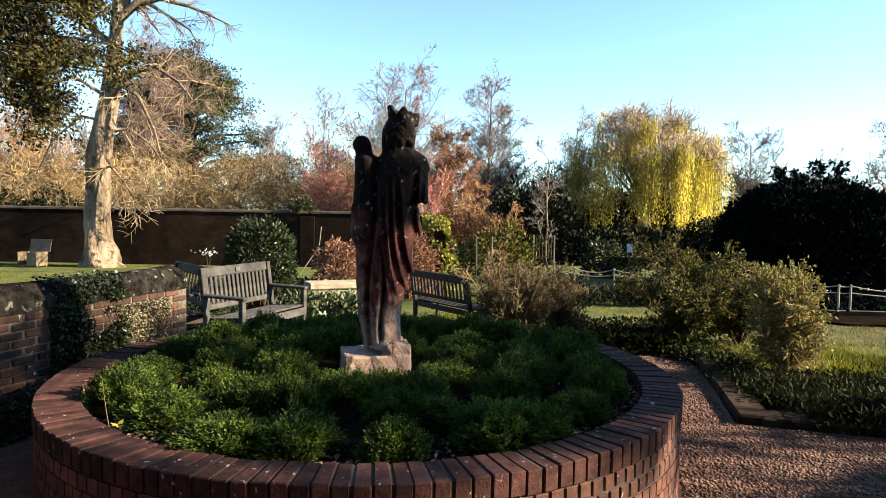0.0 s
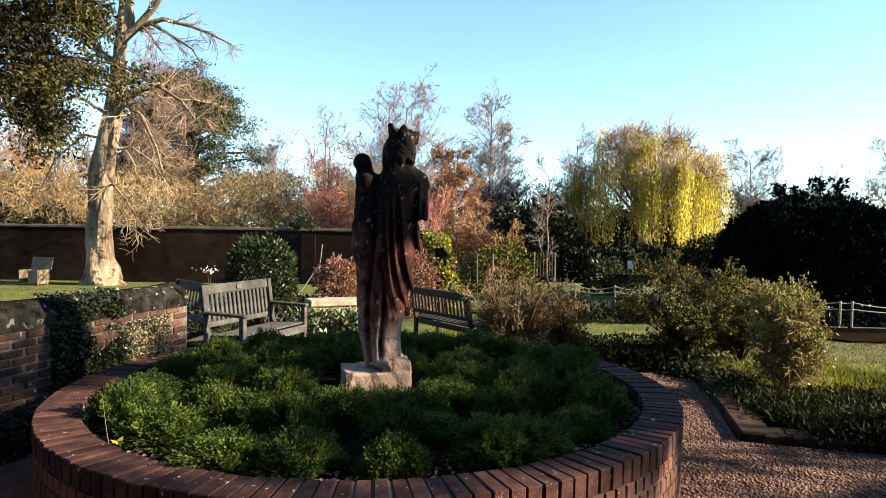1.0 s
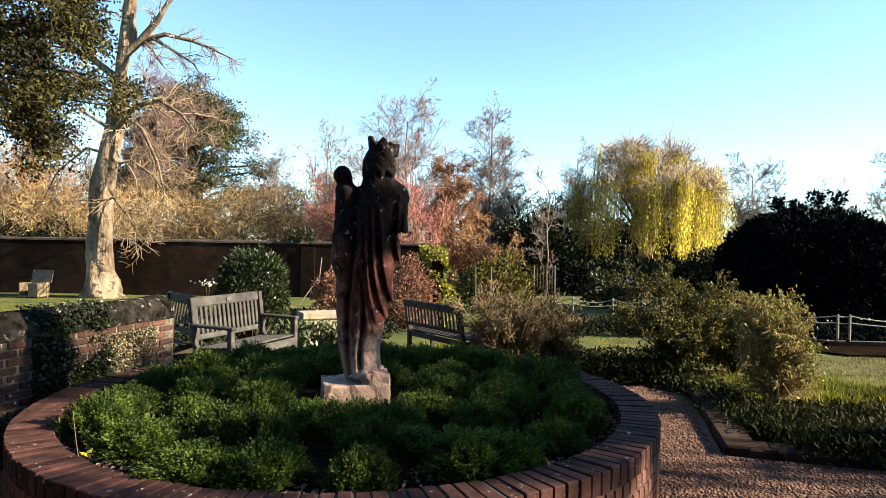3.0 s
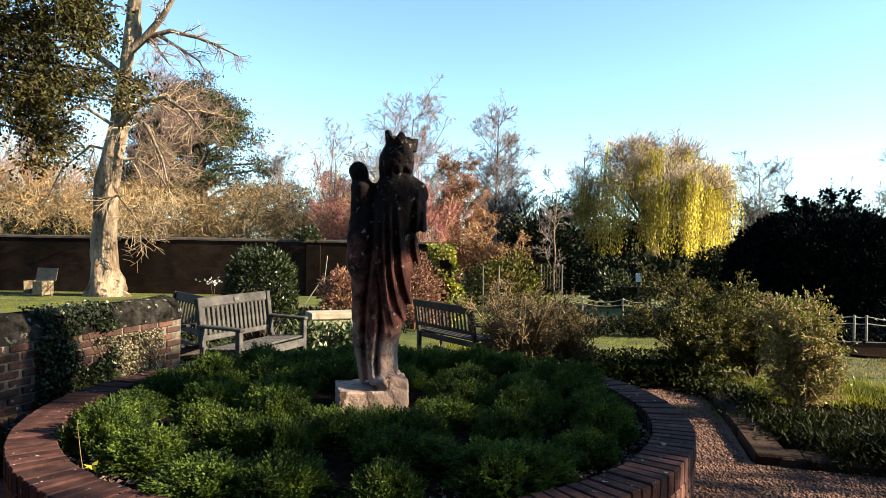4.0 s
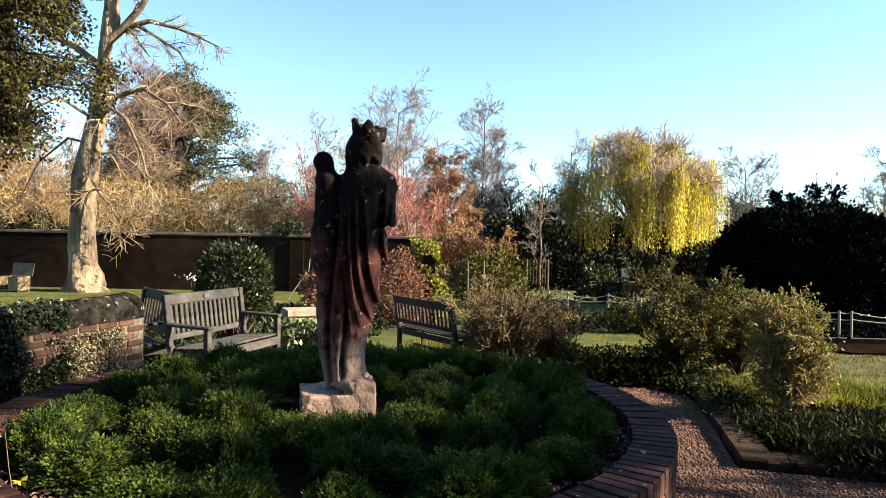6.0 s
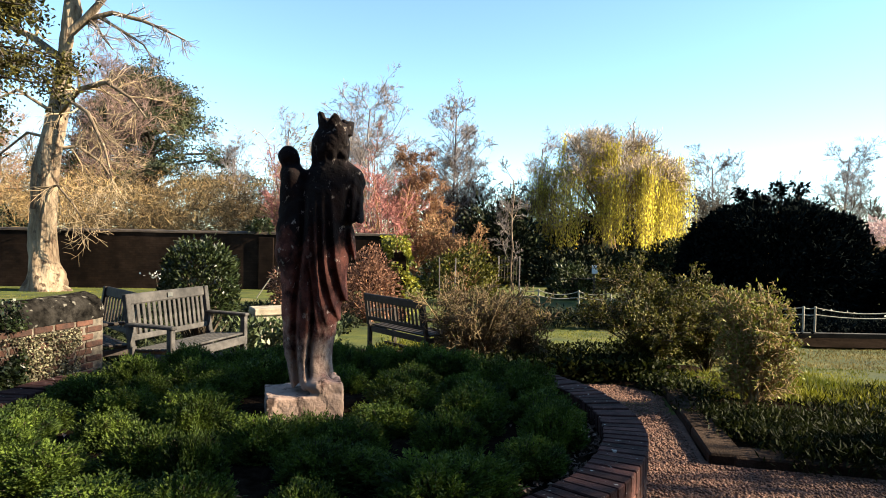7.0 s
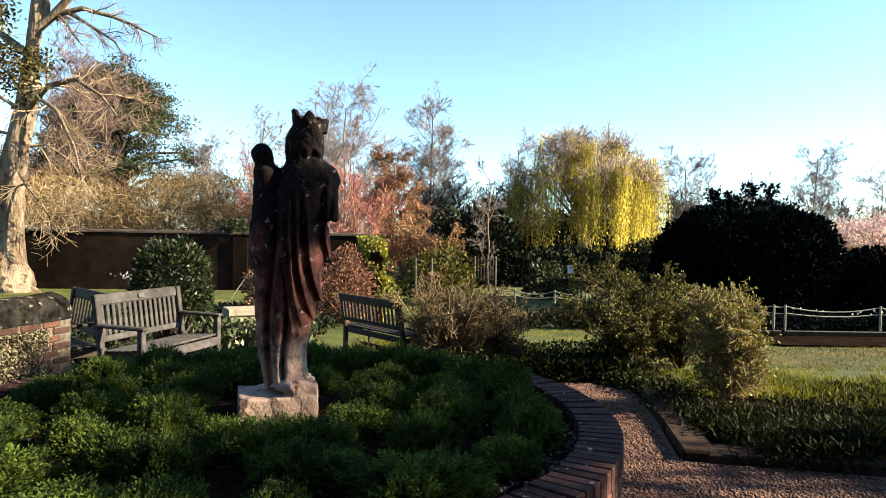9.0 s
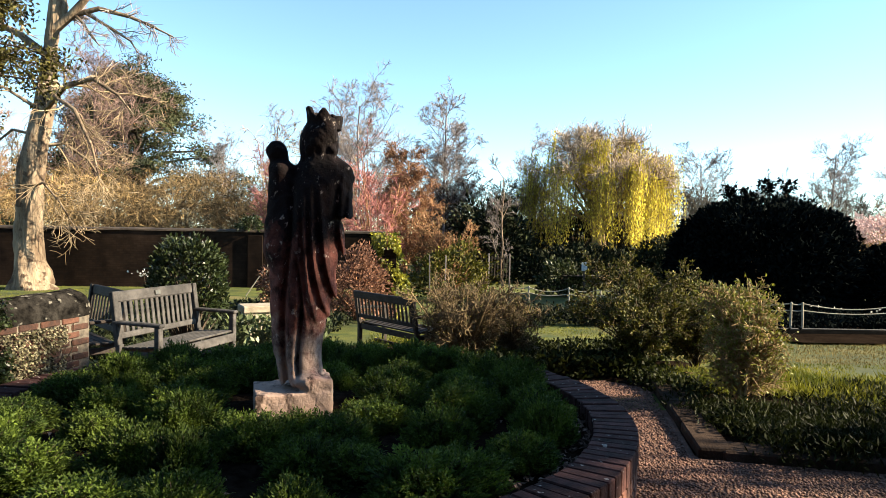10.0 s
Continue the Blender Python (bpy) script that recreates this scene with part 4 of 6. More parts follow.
def willow():
    rng = np.random.default_rng(21)
    stem = (np.array([(0, 0, -0.3), (0.1, 0, 1.2), (0.0, 0.1, 2.4), (0.1, 0.1, 3.6)]), np.array([0.38, 0.30, 0.26, 0.2]), 9)
    limbs, arcs = [], []
    for k in range(34):
        a = 2 * math.pi * k * 0.382 + rng.uniform(-0.12, 0.12)
        r = 3.5 * math.sqrt(rng.uniform(0.03, 1))
        h = 6.6 - 0.17 * r * r + rng.uniform(-0.6, 0.2)
        r2 = r * 1.06
        limbs.append((np.array([(0.05, 0.1, rng.uniform(2.0, 3.6)), (r * 0.35 * math.cos(a), r * 0.35 * math.sin(a), h * 0.72), (r * 0.75 * math.cos(a), r * 0.75 * math.sin(a), h * 0.96), (r2 * math.cos(a), r2 * math.sin(a), h)]),
                      np.array([0.08, 0.055, 0.03, 0.012]), 5))
    a = sprout(rng, limbs, 8, 0.3, 1.0, 1.0, 0.5, 0.02, 0.2, 4, 0.5, 3, 0.012)
    top = sprout(rng, limbs, 24, 0.5, 1.0, 1.25, 0.6, 0.18, 0.26, 4, 0.35, 3, 0.011)
    top += sprout(rng, top, 5, 0.2, 1.0, 0.5, 0.55, 0.10, 0.24, 3, 0.7, 3, 0.010)
    tips = [line[0][k] for line in a for k in (1, 2, 3)] + [line[0][-1] for line in limbs]
    strands, places, ways = [], [], []
    for tip in tips:
        far = math.hypot(tip[0], tip[1])
        if noise.noise(Vector(tip) * 1.0 + Vector((5, 2, 0))) < 0.0 or tip[2] > 6.3 or far > 3.5:
            continue
        for _ in range(6):
            start = tip + rng.normal(0, 0.15, 3)
            bare = rng.uniform() < 0.12
            length = rng.uniform(0.6, min(float(np.interp(far, [0, 1.4, 2.6, 3.5], [0.9, 1.8, 3.6, 4.4])), max(0.9, start[2] - 0.3))) * (0.35 if bare else 1)
            n = max(4, int(length / 0.16))
            t = np.linspace(0, 1, n)[:, None]
            out = np.array((start[0], start[1], 0)) * 0.05
            path = start + np.concatenate([out[None, :2] * t + np.cumsum(rng.normal(0, 0.012, (n, 2)), 0), -length * t ** 1.15], 1)
            strands.append((path[:: max(1, n // 5)], np.full(len(path[:: max(1, n // 5)]), 0.006), 3))
            if not bare:
                for _ in range(2):
                    places.append(path + rng.normal(0, 0.03, path.shape))
                    ways.append(np.tile((0, 0, -1.0), (n, 1)) + rng.normal(0, 0.35, (n, 3)))
    places, ways = np.concatenate(places), np.concatenate(ways)
    leaf = blades(places, ways, rng.uniform(0.10, 0.19, len(places)), rng.uniform(0.025, 0.045, len(places)), rng)
    root = tree("willow_tree", "weeping willow with long hanging yellow-green strands", "tree", tubes([stem] + limbs), None, pose(9.35, 31.0, -0.45) @ Matrix.Diagonal((1.1, 1.0, 1.0, 1)), TWIG_GOLD, None)
    thing("strands", *tubes(strands + a), TWIG_GOLD, root, kind="stuff")
    thing("twigs", *tubes(top), TWIG_WILLOW, root, label="pale bare twigs above the strands", kind="stuff")
    thing("crown", *leaf, LEAF_WILLOW, root)


willow()


def dome_bush(name, label, seed, m, width, height, count, size, leaf, twig=TWIG_DARK, ragged=0.16, lower=0.15, category="bush", depth=None, square=1.0, under=-0.1):
    """A dense rounded evergreen bush: branches inside, leaves in an uneven shell."""
    rng = np.random.default_rng(seed)
    depth = depth or width
    a, tilt = rng.uniform(0, 2 * np.pi, count), np.arccos(rng.uniform(under, 1, count))
    lump = np.array([noise.noise(Vector((math.sin(t) * math.cos(p) * 2.2, math.sin(t) * math.sin(p) * 2.2, math.cos(t) * 2.2 + seed))) for p, t in zip(a, tilt)])
    shell = (1 + ragged * 2 * lump) * rng.uniform(0.55, 1.03, count) ** 0.7
    round_ = np.sin(tilt) ** square
    places = np.stack([round_ * np.cos(a) * width * shell, round_ * np.sin(a) * depth * shell, lower * height + np.cos(tilt) * height * (1 - lower) * shell], 1)
    places[:, 2] = np.abs(places[:, 2])
    ways = places * (1 / width, 1 / depth, 1 / height) + rng.normal(0, 0.6, (count, 3))
    root = base(name, m, label, category)
    lines = []
    for k in range(40):
        end = places[rng.integers(0, count)] * 0.9
        lines.append((np.array([(0, 0, -0.1), end * (0.35, 0.35, 0.45), end]), np.array([0.05, 0.03, 0.01]) * (width / 1.5) ** 0.5, 4))
    thing("branches", *tubes(lines), twig, root, kind="stuff")
    thing("foliage", *blades(places, ways, rng.uniform(0.7, 1.3, count) * size, rng.uniform(0.35, 0.6, count) * size, rng), leaf, root)
    return root


dome_bush("laurel_bush", "huge dark evergreen bush behind the rope fence, leaves blackened for shade", 31, pose(10.2, 18.6, -0.4), 2.42, 2.95, 44000, 0.15, LEAF_SHADE_BLACK, ragged=0.07, square=0.6, lower=0.26, under=-0.34)
dome_bush("laurel_bush", "low dark evergreen shrub behind the rope fence, leaves blackened for shade", 32, pose(14.5, 17.6, -0.4), 2.8, 1.75, 24000, 0.15, LEAF_SHADE_BLACK, ragged=0.10, square=0.6)
dome_bush("camellia_bush", "rounded dark glossy evergreen bush behind the grey bench", 33, pose(-2.36, 8.72, -0.12), 0.44, 1.57, 5200, 0.062, LEAF_IVY, ragged=0.10, lower=0.62, square=0.8, under=-0.6)


def laurel_sprigs():
    """The loose shoots that stand out on top of the great bush."""
    rng = np.random.default_rng(34)
    for x, z in ((-0.9, 2.55), (0.25, 2.75), (0.75, 2.7), (-0.3, 2.6), (1.4, 2.3)):
        a = [(np.array([(0, 0, -0.4), (0.02, 0, 0.2), (0.05, 0.02, 0.75)]), np.array([0.02, 0.014, 0.008]), 4)]
        b = sprout(rng, a, 9, 0.35, 1.0, 0.35, 0.55, 0.05, 0.15, 3, 0.6, 3, 0.006)
        ends = np.concatenate([line[0] for line in b])
        pick = ends[rng.integers(0, len(ends), 260)] + rng.normal(0, 0.05, (260, 3))
        root = base("laurel_shoot", pose(10.1 + x, 18.5, z - 0.45), "loose dark leafy shoot on top of the evergreen bush", "shoot", "shoots on the bush")
        thing("stem", *tubes(a + b), TWIG_DARK, root)
        thing("foliage", *blades(pick, rng.normal(0, 0.7, (260, 3)) + (0, 0, 0.3), rng.uniform(0.10, 0.17, 260), rng.uniform(0.05, 0.08, 260), rng), LEAF_SHADE_BLACK, root)


laurel_sprigs()


def pine(x, y, label, seed, profile, limb_count, leaves):
    """A broad flat-topped pine beyond the wall; profile: heights and the crown's reach at each."""
    rng = np.random.default_rng(seed)
    heights, reaches = profile
    top = heights[-1]
    stem = (np.array([(0, 0, -1), (0.3, 0, top * 0.33), (0.1, 0, top * 0.66), (0.3, 0, top * 0.95)]), np.array([0.5, 0.4, 0.3, 0.12]), 8)
    limbs = []
    for k in range(limb_count):
        a = rng.uniform(0, 2 * np.pi)
        z = heights[0] + (top - heights[0]) * rng.uniform(0, 1) ** 0.85
        r = np.interp(z, heights, reaches) * rng.uniform(0.55, 1.05)
        limbs.append((np.array([(0.2, 0, z - 0.2 * r), (r * 0.4 * math.cos(a), r * 0.4 * math.sin(a), z - 0.02 * r), (r * 0.8 * math.cos(a), r * 0.8 * math.sin(a), z + 0.1), (r * math.cos(a), r * math.sin(a), z - 0.15)]),
                      np.array([0.14, 0.10, 0.06, 0.03]), 5))
    b = sprout(rng, limbs, 6, 0.4, 1.0, 1.15, 0.5, 0.04, 0.12, 3, 0.5, 3, 0.02)
    ends = np.concatenate([line[0][1:] for line in b])
    pick = ends[rng.integers(0, len(ends), leaves)] + rng.normal(0, 1, (leaves, 3)) * (0.46, 0.46, 0.10)
    leaf = blades(pick, rng.normal(0, 0.8, (leaves, 3)) + (0, 0, 0.3), rng.uniform(0.15, 0.30, leaves), rng.uniform(0.05, 0.10, leaves), rng)
    root = tree("pine_tree", label, "tree", tubes([stem] + limbs), None, pose(x, y, -0.5), BARK_DARK, None)
    thing("twigs", *tubes(b), TWIG_RUSSET, root, kind="stuff")
    thing("crown", *leaf, LEAF_CEDAR, root)


pine(-17.6, 46, "spreading dark green pine beyond the garden wall", 41, ([2.5, 5.0, 6.0, 7.2, 8.8, 10.6, 12.2], [9.4, 8.6, 7.0, 5.2, 4.4, 3.2, 0.8]), 110, 80000)


def single_trees():
    """Bare and coloured trees that stand out against the sky."""
    for name, label, x, y, height, seed, limbs, reach, spread, twig, mat, bark in (
            ("birch_tree", "slender bare grey birch tree against the sky", -1.75, 30.0, 8.4, 51, 42, 0.40, 0.6, 0.008, TWIG_GREY, TWIG_GREY),
            ("alder_tree", "bare conical grey alder tree with fine twigs", 2.15, 32.0, 8.6, 52, 60, 0.24, 0.65, 0.008, TWIG_GREY, TWIG_GREY),
            ("bare_tree", "thin bare young tree beyond the wall", -7.2, 40.0, 9.0, 53, 14, 0.26, 0.4, 0.006, TWIG_GREY, TWIG_GREY),
            ("bare_tree", "thin bare tree beside the willow", 6.6, 34.0, 7.2, 54, 22, 0.28, 0.5, 0.006, TWIG_GREY, TWIG_GREY),
            ("bare_tree", "slim pale-stemmed bare tree before the dark hedge", 4.05, 25.0, 4.6, 55, 9, 0.26, 0.45, 0.007, TWIG_GREY, BARK_PALE),
            ("oak_tree", "bare spreading oak on the far side of the field", 33.5, 50.0, 9.6, 56, 20, 0.36, 0.6, 0.011, TWIG_GREY, TWIG_GREY),
            ("oak_tree", "bare round-headed tree on the far side of the field", 23.0, 50.0, 8.4, 57, 24, 0.40, 0.6, 0.011, TWIG_GREY, TWIG_GREY),
            ("oak_tree", "bare tree in the far hedgerow", 39.5, 50.0, 7.5, 58, 22, 0.40, 0.6, 0.011, TWIG_GREY, TWIG_GREY),
            ("oak_tree", "low bare tree beside the tall oak", 36.3, 52.0, 7.4, 59, 22, 0.38, 0.6, 0.011, TWIG_GREY, TWIG_GREY),
            ("oak_tree", "bare tree at the end of the far hedgerow", 43.0, 51.0, 8.2, 69, 24, 0.40, 0.6, 0.011, TWIG_GREY, TWIG_GREY),
            ("oak_tree", "low spreading bare tree in the far hedgerow", 30.2, 53.0, 7.0, 70, 24, 0.42, 0.6, 0.011, TWIG_GREY, TWIG_GREY),
            ("oak_tree", "bare twiggy tree behind the willow", 15.0, 44.0, 6.6, 60, 22, 0.38, 0.6, 0.010, TWIG_GREY, TWIG_GREY),
            ("bare_tree", "round-headed bare tree with purplish brown twigs beside the pine", -17.4, 40.0, 11.8, 66, 34, 0.40, 0.55, 0.011, TWIG_PURPLE, TWIG_PURPLE),
            ("bare_tree", "small grey bare tree beyond the woods", -11.0, 42.0, 8.0, 68, 24, 0.34, 0.55, 0.009, TWIG_GREY, TWIG_GREY),
            ("bare_tree", "bare brown tree beyond the wall behind the pale trunk", -22.5, 36.0, 8.6, 67, 30, 0.42, 0.55, 0.009, TWIG_RUSSET, BARK_PALE)):
        wood, twigs, _ = bare_tree(seed, height, height * 0.010, limbs, reach, spread, 0.10, twig, 4 if height > 5 else 2)
        tree(name, label, "tree", wood, twigs, pose(x, y, -0.5), bark, mat, crown_name="twigs")
    for name, label, x, y, h, w, seed, mat, count, size, lmat in (
            ("red_shrub", "tall shrub with red young twigs beyond the wall", -4.7, 29.0, 5.1, 3.2, 61, TWIG_RED, 700, 0.12, LEAF_RUSSET),
            ("red_shrub", "spreading shrub with pinkish red twigs", -0.75, 25.6, 5.0, 3.8, 62, TWIG_RED, 160, 0.10, LEAF_RUSSET),
            ("brown_shrub", "brown twiggy shrub below the bare trees", 1.9, 26.0, 3.0, 3.2, 64, TWIG_RUSSET, 1200, 0.12, LEAF_WOOD)):
        wood, twigs, ends = thicket(seed, h, w, 11, 0.012)
        root = tree(name, label, "shrub", wood, twigs, pose(x, y, -0.5), TWIG_RUSSET, mat, crown_name="twigs")
        rng = np.random.default_rng(seed)
        pick = ends[rng.integers(0, len(ends), count)]
        thing("foliage", *blades(pick, rng.normal(0, 1, (count, 3)), rng.uniform(0.6, 1.2, count) * size, rng.uniform(0.3, 0.6, count) * size, rng), lmat, root)
    rng = np.random.default_rng(63)
    wood, twigs, ends = bare_tree(63, 5.5, 0.07, 70, 0.26, 0.7, 0.12, 0.010, 3, 0.12)
    root = tree("russet_tree", "conical russet-brown tree with dry leaves", "tree", wood, twigs, pose(0.2, 27.5, -0.5), TWIG_RUSSET, TWIG_RUSSET, crown_name="twigs")
    pick = ends[rng.integers(0, len(ends), 4200)]
    thing("foliage", *blades(pick, rng.normal(0, 1, (4200, 3)), rng.uniform(0.07, 0.15, 4200), rng.uniform(0.035, 0.07, 4200), rng), LEAF_RUSSET, root)


single_trees()


def woods():
    """The brown bank of bare woodland beyond the wall, and the hedgerow trees round the horizon."""
    kinds = []
    for seed, h in ((71, 6.0), (72, 6.6), (73, 5.2)):
        wood, twigs, ends = thicket(seed, h, 5.2, 9, 0.013, 3)
        rng = np.random.default_rng(seed)
        pick = ends[rng.integers(0, len(ends), 900)]
        root = tree("woodland_tree", "bare golden-brown woodland tree beyond the garden wall", "tree", wood, twigs, pose(0, 0, -50), TWIG_PLANE, TWIG_WOOD, "woodland trees", "twigs")
        thing("foliage", *blades(pick, rng.normal(0, 1, (900, 3)), rng.uniform(0.14, 0.30, 900), rng.uniform(0.03, 0.06, 900), rng), LEAF_WOOD, root)
        kinds.append(root)
    rng = np.random.default_rng(70)
    spots = [(-33 + 2.1 * k + rng.uniform(-0.6, 0.6), 34 + rng.uniform(-2.5, 2.5), rng.uniform(0.85, 1.15)) for k in range(15)]
    spots = [(x, y, s * (0.66 if -23 < x < -8 else 1)) for x, y, s in spots]
    spots += [(-40 + 2.6 * k + rng.uniform(-0.8, 0.8), 43 + rng.uniform(-2, 3), rng.uniform(1.15, 1.55)) for k in range(15)]
    spots = [(x, y, s) for x, y, s in spots if y < 39 or not -25 < x < -6]
    spots += [(-25 + 1.5 * k + rng.uniform(-0.5, 0.5), 38 + rng.uniform(-1.5, 1.5), rng.uniform(0.62, 0.82)) for k in range(13)]
    spots += [(-38.5, 37, 1.5), (-35, 38, 1.55), (-31.5, 37.5, 1.45), (-28.5, 38.5, 1.5), (-25.5, 38, 1.35)]
    spots += [(3 + 3.2 * k + rng.uniform(-0.8, 0.8), 47 + rng.uniform(-3, 3), rng.uniform(0.6, 0.95)) for k in range(13)]
    wood, twigs, ends = thicket(74, 5.6, 4.4, 9, 0.016, 3)
    dark = tree("woodland_tree", "dark bare woodland tree behind the willow", "tree", wood, twigs, pose(1.6, 37, -0.5), TWIG_DARK, TWIG_DARK, "dark woodland trees", "twigs")
    for x, y, s in ((2.6, 33.0, 0.80), (4.2, 32.5, 0.85), (5.4, 33.5, 0.82), (12.4, 34.0, 0.9), (13.9, 33.5, 0.85), (15.6, 34.0, 0.8), (17.5, 35.0, 0.85), (-0.6, 33.0, 0.75), (1.0, 33.5, 0.8)):
        copy_thing(dark, pose(x, y, -0.5, 0, 0, 40 * x) @ Matrix.Diagonal((s, s, s, 1)))
    for k in range(15):
        x, y, s = 3.2 + 1.9 * k + rng.uniform(-0.7, 0.7), 36.5 + rng.uniform(-2, 3), rng.uniform(0.62, 0.95)
        copy_thing(dark, pose(x, y, -0.5, 0, 0, rng.uniform(0, 360)) @ Matrix.Diagonal((s, s, s, 1)))
    for i, (x, y, s) in enumerate(spots):
        m = pose(x, y, -0.5, 0, 0, rng.uniform(0, 360)) @ Matrix.Diagonal((s, s, s, 1))
        if i < 3:
            kinds[i].matrix_basis = m
        else:
            copy_thing(kinds[i % 3], m)
    count = 76000
    x, y = rng.uniform(-42, -2.4, count), rng.uniform(28, 41, count)
    top = np.array([2.9 + 2.4 * noise.noise(Vector((a * 0.25, b * 0.25, 3))) for a, b in zip(x, y)]) + (y - 28) * 0.16
    places = np.stack([x, y, -0.5 + (top + 0.5) * rng.uniform(0, 1, count) ** 0.8], 1)
    thing("woodland_scrub", *blades(places, rng.normal(0, 1, (count, 3)) + (0, 0, 0.35), rng.uniform(0.20, 0.55, count), rng.uniform(0.018, 0.05, count), rng), LEAF_WOOD,
          label="tangle of dry golden-brown scrub beyond the wall", category="scrub", kind="stuff")
    count = 32000
    x, y = rng.uniform(1.2, 75, count), rng.uniform(36, 44, count)
    top = np.array([1.9 + 1.4 * noise.noise(Vector((a * 0.2, b * 0.2, 8))) for a, b in zip(x, y)])
    places = np.stack([x, y, -0.5 + (top + 0.5) * rng.uniform(0, 1, count) ** 0.8], 1)
    thing("far_hedge", *blades(places, rng.normal(0, 1, (count, 3)) + (0, 0, 0.5), rng.uniform(0.3, 0.7, count), rng.uniform(0.04, 0.10, count), rng), LEAF_WOOD,
          label="ragged brown hedgerow along the far side of the field", category="hedge", kind="stuff")


woods()

dome_bush("dark_hedge", "dark shaded evergreen shrubbery before the willow", 81, pose(3.9, 28.2, -0.5), 2.1, 3.4, 6500, 0.22, LEAF_HEDGE_SHADED, ragged=0.22, category="hedge", depth=1.4)
dome_bush("dark_hedge", "dark evergreen thicket behind the willow", 89, pose(9.2, 34.5, -0.5), 3.6, 3.3, 7000, 0.24, LEAF_HEDGE_SHADED, ragged=0.22, category="hedge", depth=1.2)
dome_bush("dark_hedge", "dark brown-green thicket beyond the garden wall", 79, pose(-20.6, 30.5, -0.5), 2.6, 3.2, 7000, 0.20, LEAF_HEDGE_SHADED, TWIG_WOOD, 0.28, category="hedge", depth=1.6)
dome_bush("dark_hedge", "low dark thicket beyond the garden wall behind the pale tree", 78, pose(-17.2, 29.5, -0.5), 1.9, 2.5, 5000, 0.20, LEAF_HEDGE_SHADED, TWIG_WOOD, 0.28, category="hedge", depth=1.4)
dome_bush("dark_hedge", "low dark shrubbery under the willow", 82, pose(7.4, 27.4, -0.5), 2.6, 1.5, 6000, 0.20, LEAF_HEDGE_SHADED, ragged=0.2, category="hedge", depth=1.2)
dome_bush("dark_hedge", "dark shrubbery along the back of the garden", 83, pose(11.6, 27.5, -0.5), 2.8, 1.9, 6000, 0.20, LEAF_HEDGE_SHADED, ragged=0.2, category="hedge", depth=1.2)
dome_bush("dark_hedge", "small dark evergreen shrub behind the rope fence", 84, pose(5.3, 21.4, -0.4), 0.75, 1.1, 2200, 0.13, LEAF_EVERGREEN, ragged=0.2, category="hedge")
dome_bush("beech_hedge", "russet beech hedge with dry leaves at the wall's end", 85, pose(-0.74, 14.5, -0.32), 0.68, 1.50, 5200, 0.075, LEAF_RUSSET, TWIG_RUSSET, 0.14, category="hedge")
dome_bush("beech_hedge", "small russet shrub with dry leaves before the wall", 86, pose(-2.75, 17.6, -0.4), 0.62, 1.25, 2200, 0.11, LEAF_RUSSET, TWIG_RUSSET, 0.2, category="hedge")
dome_bush("brown_shrub", "brown twiggy shrub beyond the small bench", 87, pose(1.6, 19.5, -0.4), 1.1, 1.5, 3000, 0.13, LEAF_OLIVE, TWIG_RUSSET, 0.25)
dome_bush("cherry_tree", "flowering pink cherry tree at the field's edge", 88, pose(21.6, 28.0, -0.4), 2.8, 3.05, 4200, 0.15, BLOSSOM, TWIG_RUSSET, 0.3, lower=0.62, category="tree")


def ivy_pier():
    """The pier at the wall's end, grown over with yellow-green ivy."""
    root = base("ivy_pier", pose(-0.08, 15.0, -0.34), "narrow brick pier overgrown with yellow-green ivy", "pier")
    part("pier_body", block((0.26, 0.26, 1.50), (0, 0, 0.75), bevel=0.01), WALL_FAR, root)
    rng = np.random.default_rng(91)
    count = 4600
    z = rng.uniform(0.05, 1.86, count)
    a = rng.uniform(0, 2 * np.pi, count)
    r = 0.25 + 0.08 * np.sin(a * 2 + z * 3) + rng.normal(0, 0.05, count)
    places = np.stack([r * np.cos(a) + 0.12 * (1 - z), r * np.sin(a), z], 1)
    clump = np.array([noise.noise(Vector(p) * 3.2) for p in places])
    places, a, count = places[clump > -0.06], a[clump > -0.06], int((clump > -0.06).sum())
    thing("ivy", *blades(places, np.stack([np.cos(a), np.sin(a), -0.6 + 0 * a], 1) + rng.normal(0, 0.5, (count, 3)), rng.uniform(0.055, 0.105, count), rng.uniform(0.04, 0.07, count), rng), LEAF_IVY_GOLD, root)


ivy_pier()


# ---- shrubs and ground plants by the kerb ----
def garden_shrub(name, label, seed, m, height, width, stems, leaf_count, leaf_size, twig_mat, leaf_mat, twig=0.0035, lift=0.25):
    rng = np.random.default_rng(seed)
    wood, twigs, ends = thicket(seed, height, width, stems, twig, 2)
    root = base(name, m, label, "shrub", "garden shrubs")
    thing("stems", *wood, twig_mat, root, kind="stuff")
    thing("twigs", *twigs, twig_mat, root, kind="stuff")
    ends = ends[ends[:, 2] > height * lift * rng.uniform(0.4, 1.2, len(ends))]
    pick = ends[rng.integers(0, len(ends), leaf_count)] + rng.normal(0, 0.018, (leaf_count, 3))
    ways = rng.normal(0, 0.7, (leaf_count, 3)) + (0, 0, 0.4)
    thing("foliage", *blades(pick, ways, rng.uniform(0.6, 1.25, leaf_count) * leaf_size, rng.uniform(0.3, 0.5, leaf_count) * leaf_size, rng), leaf_mat, root)
    return root


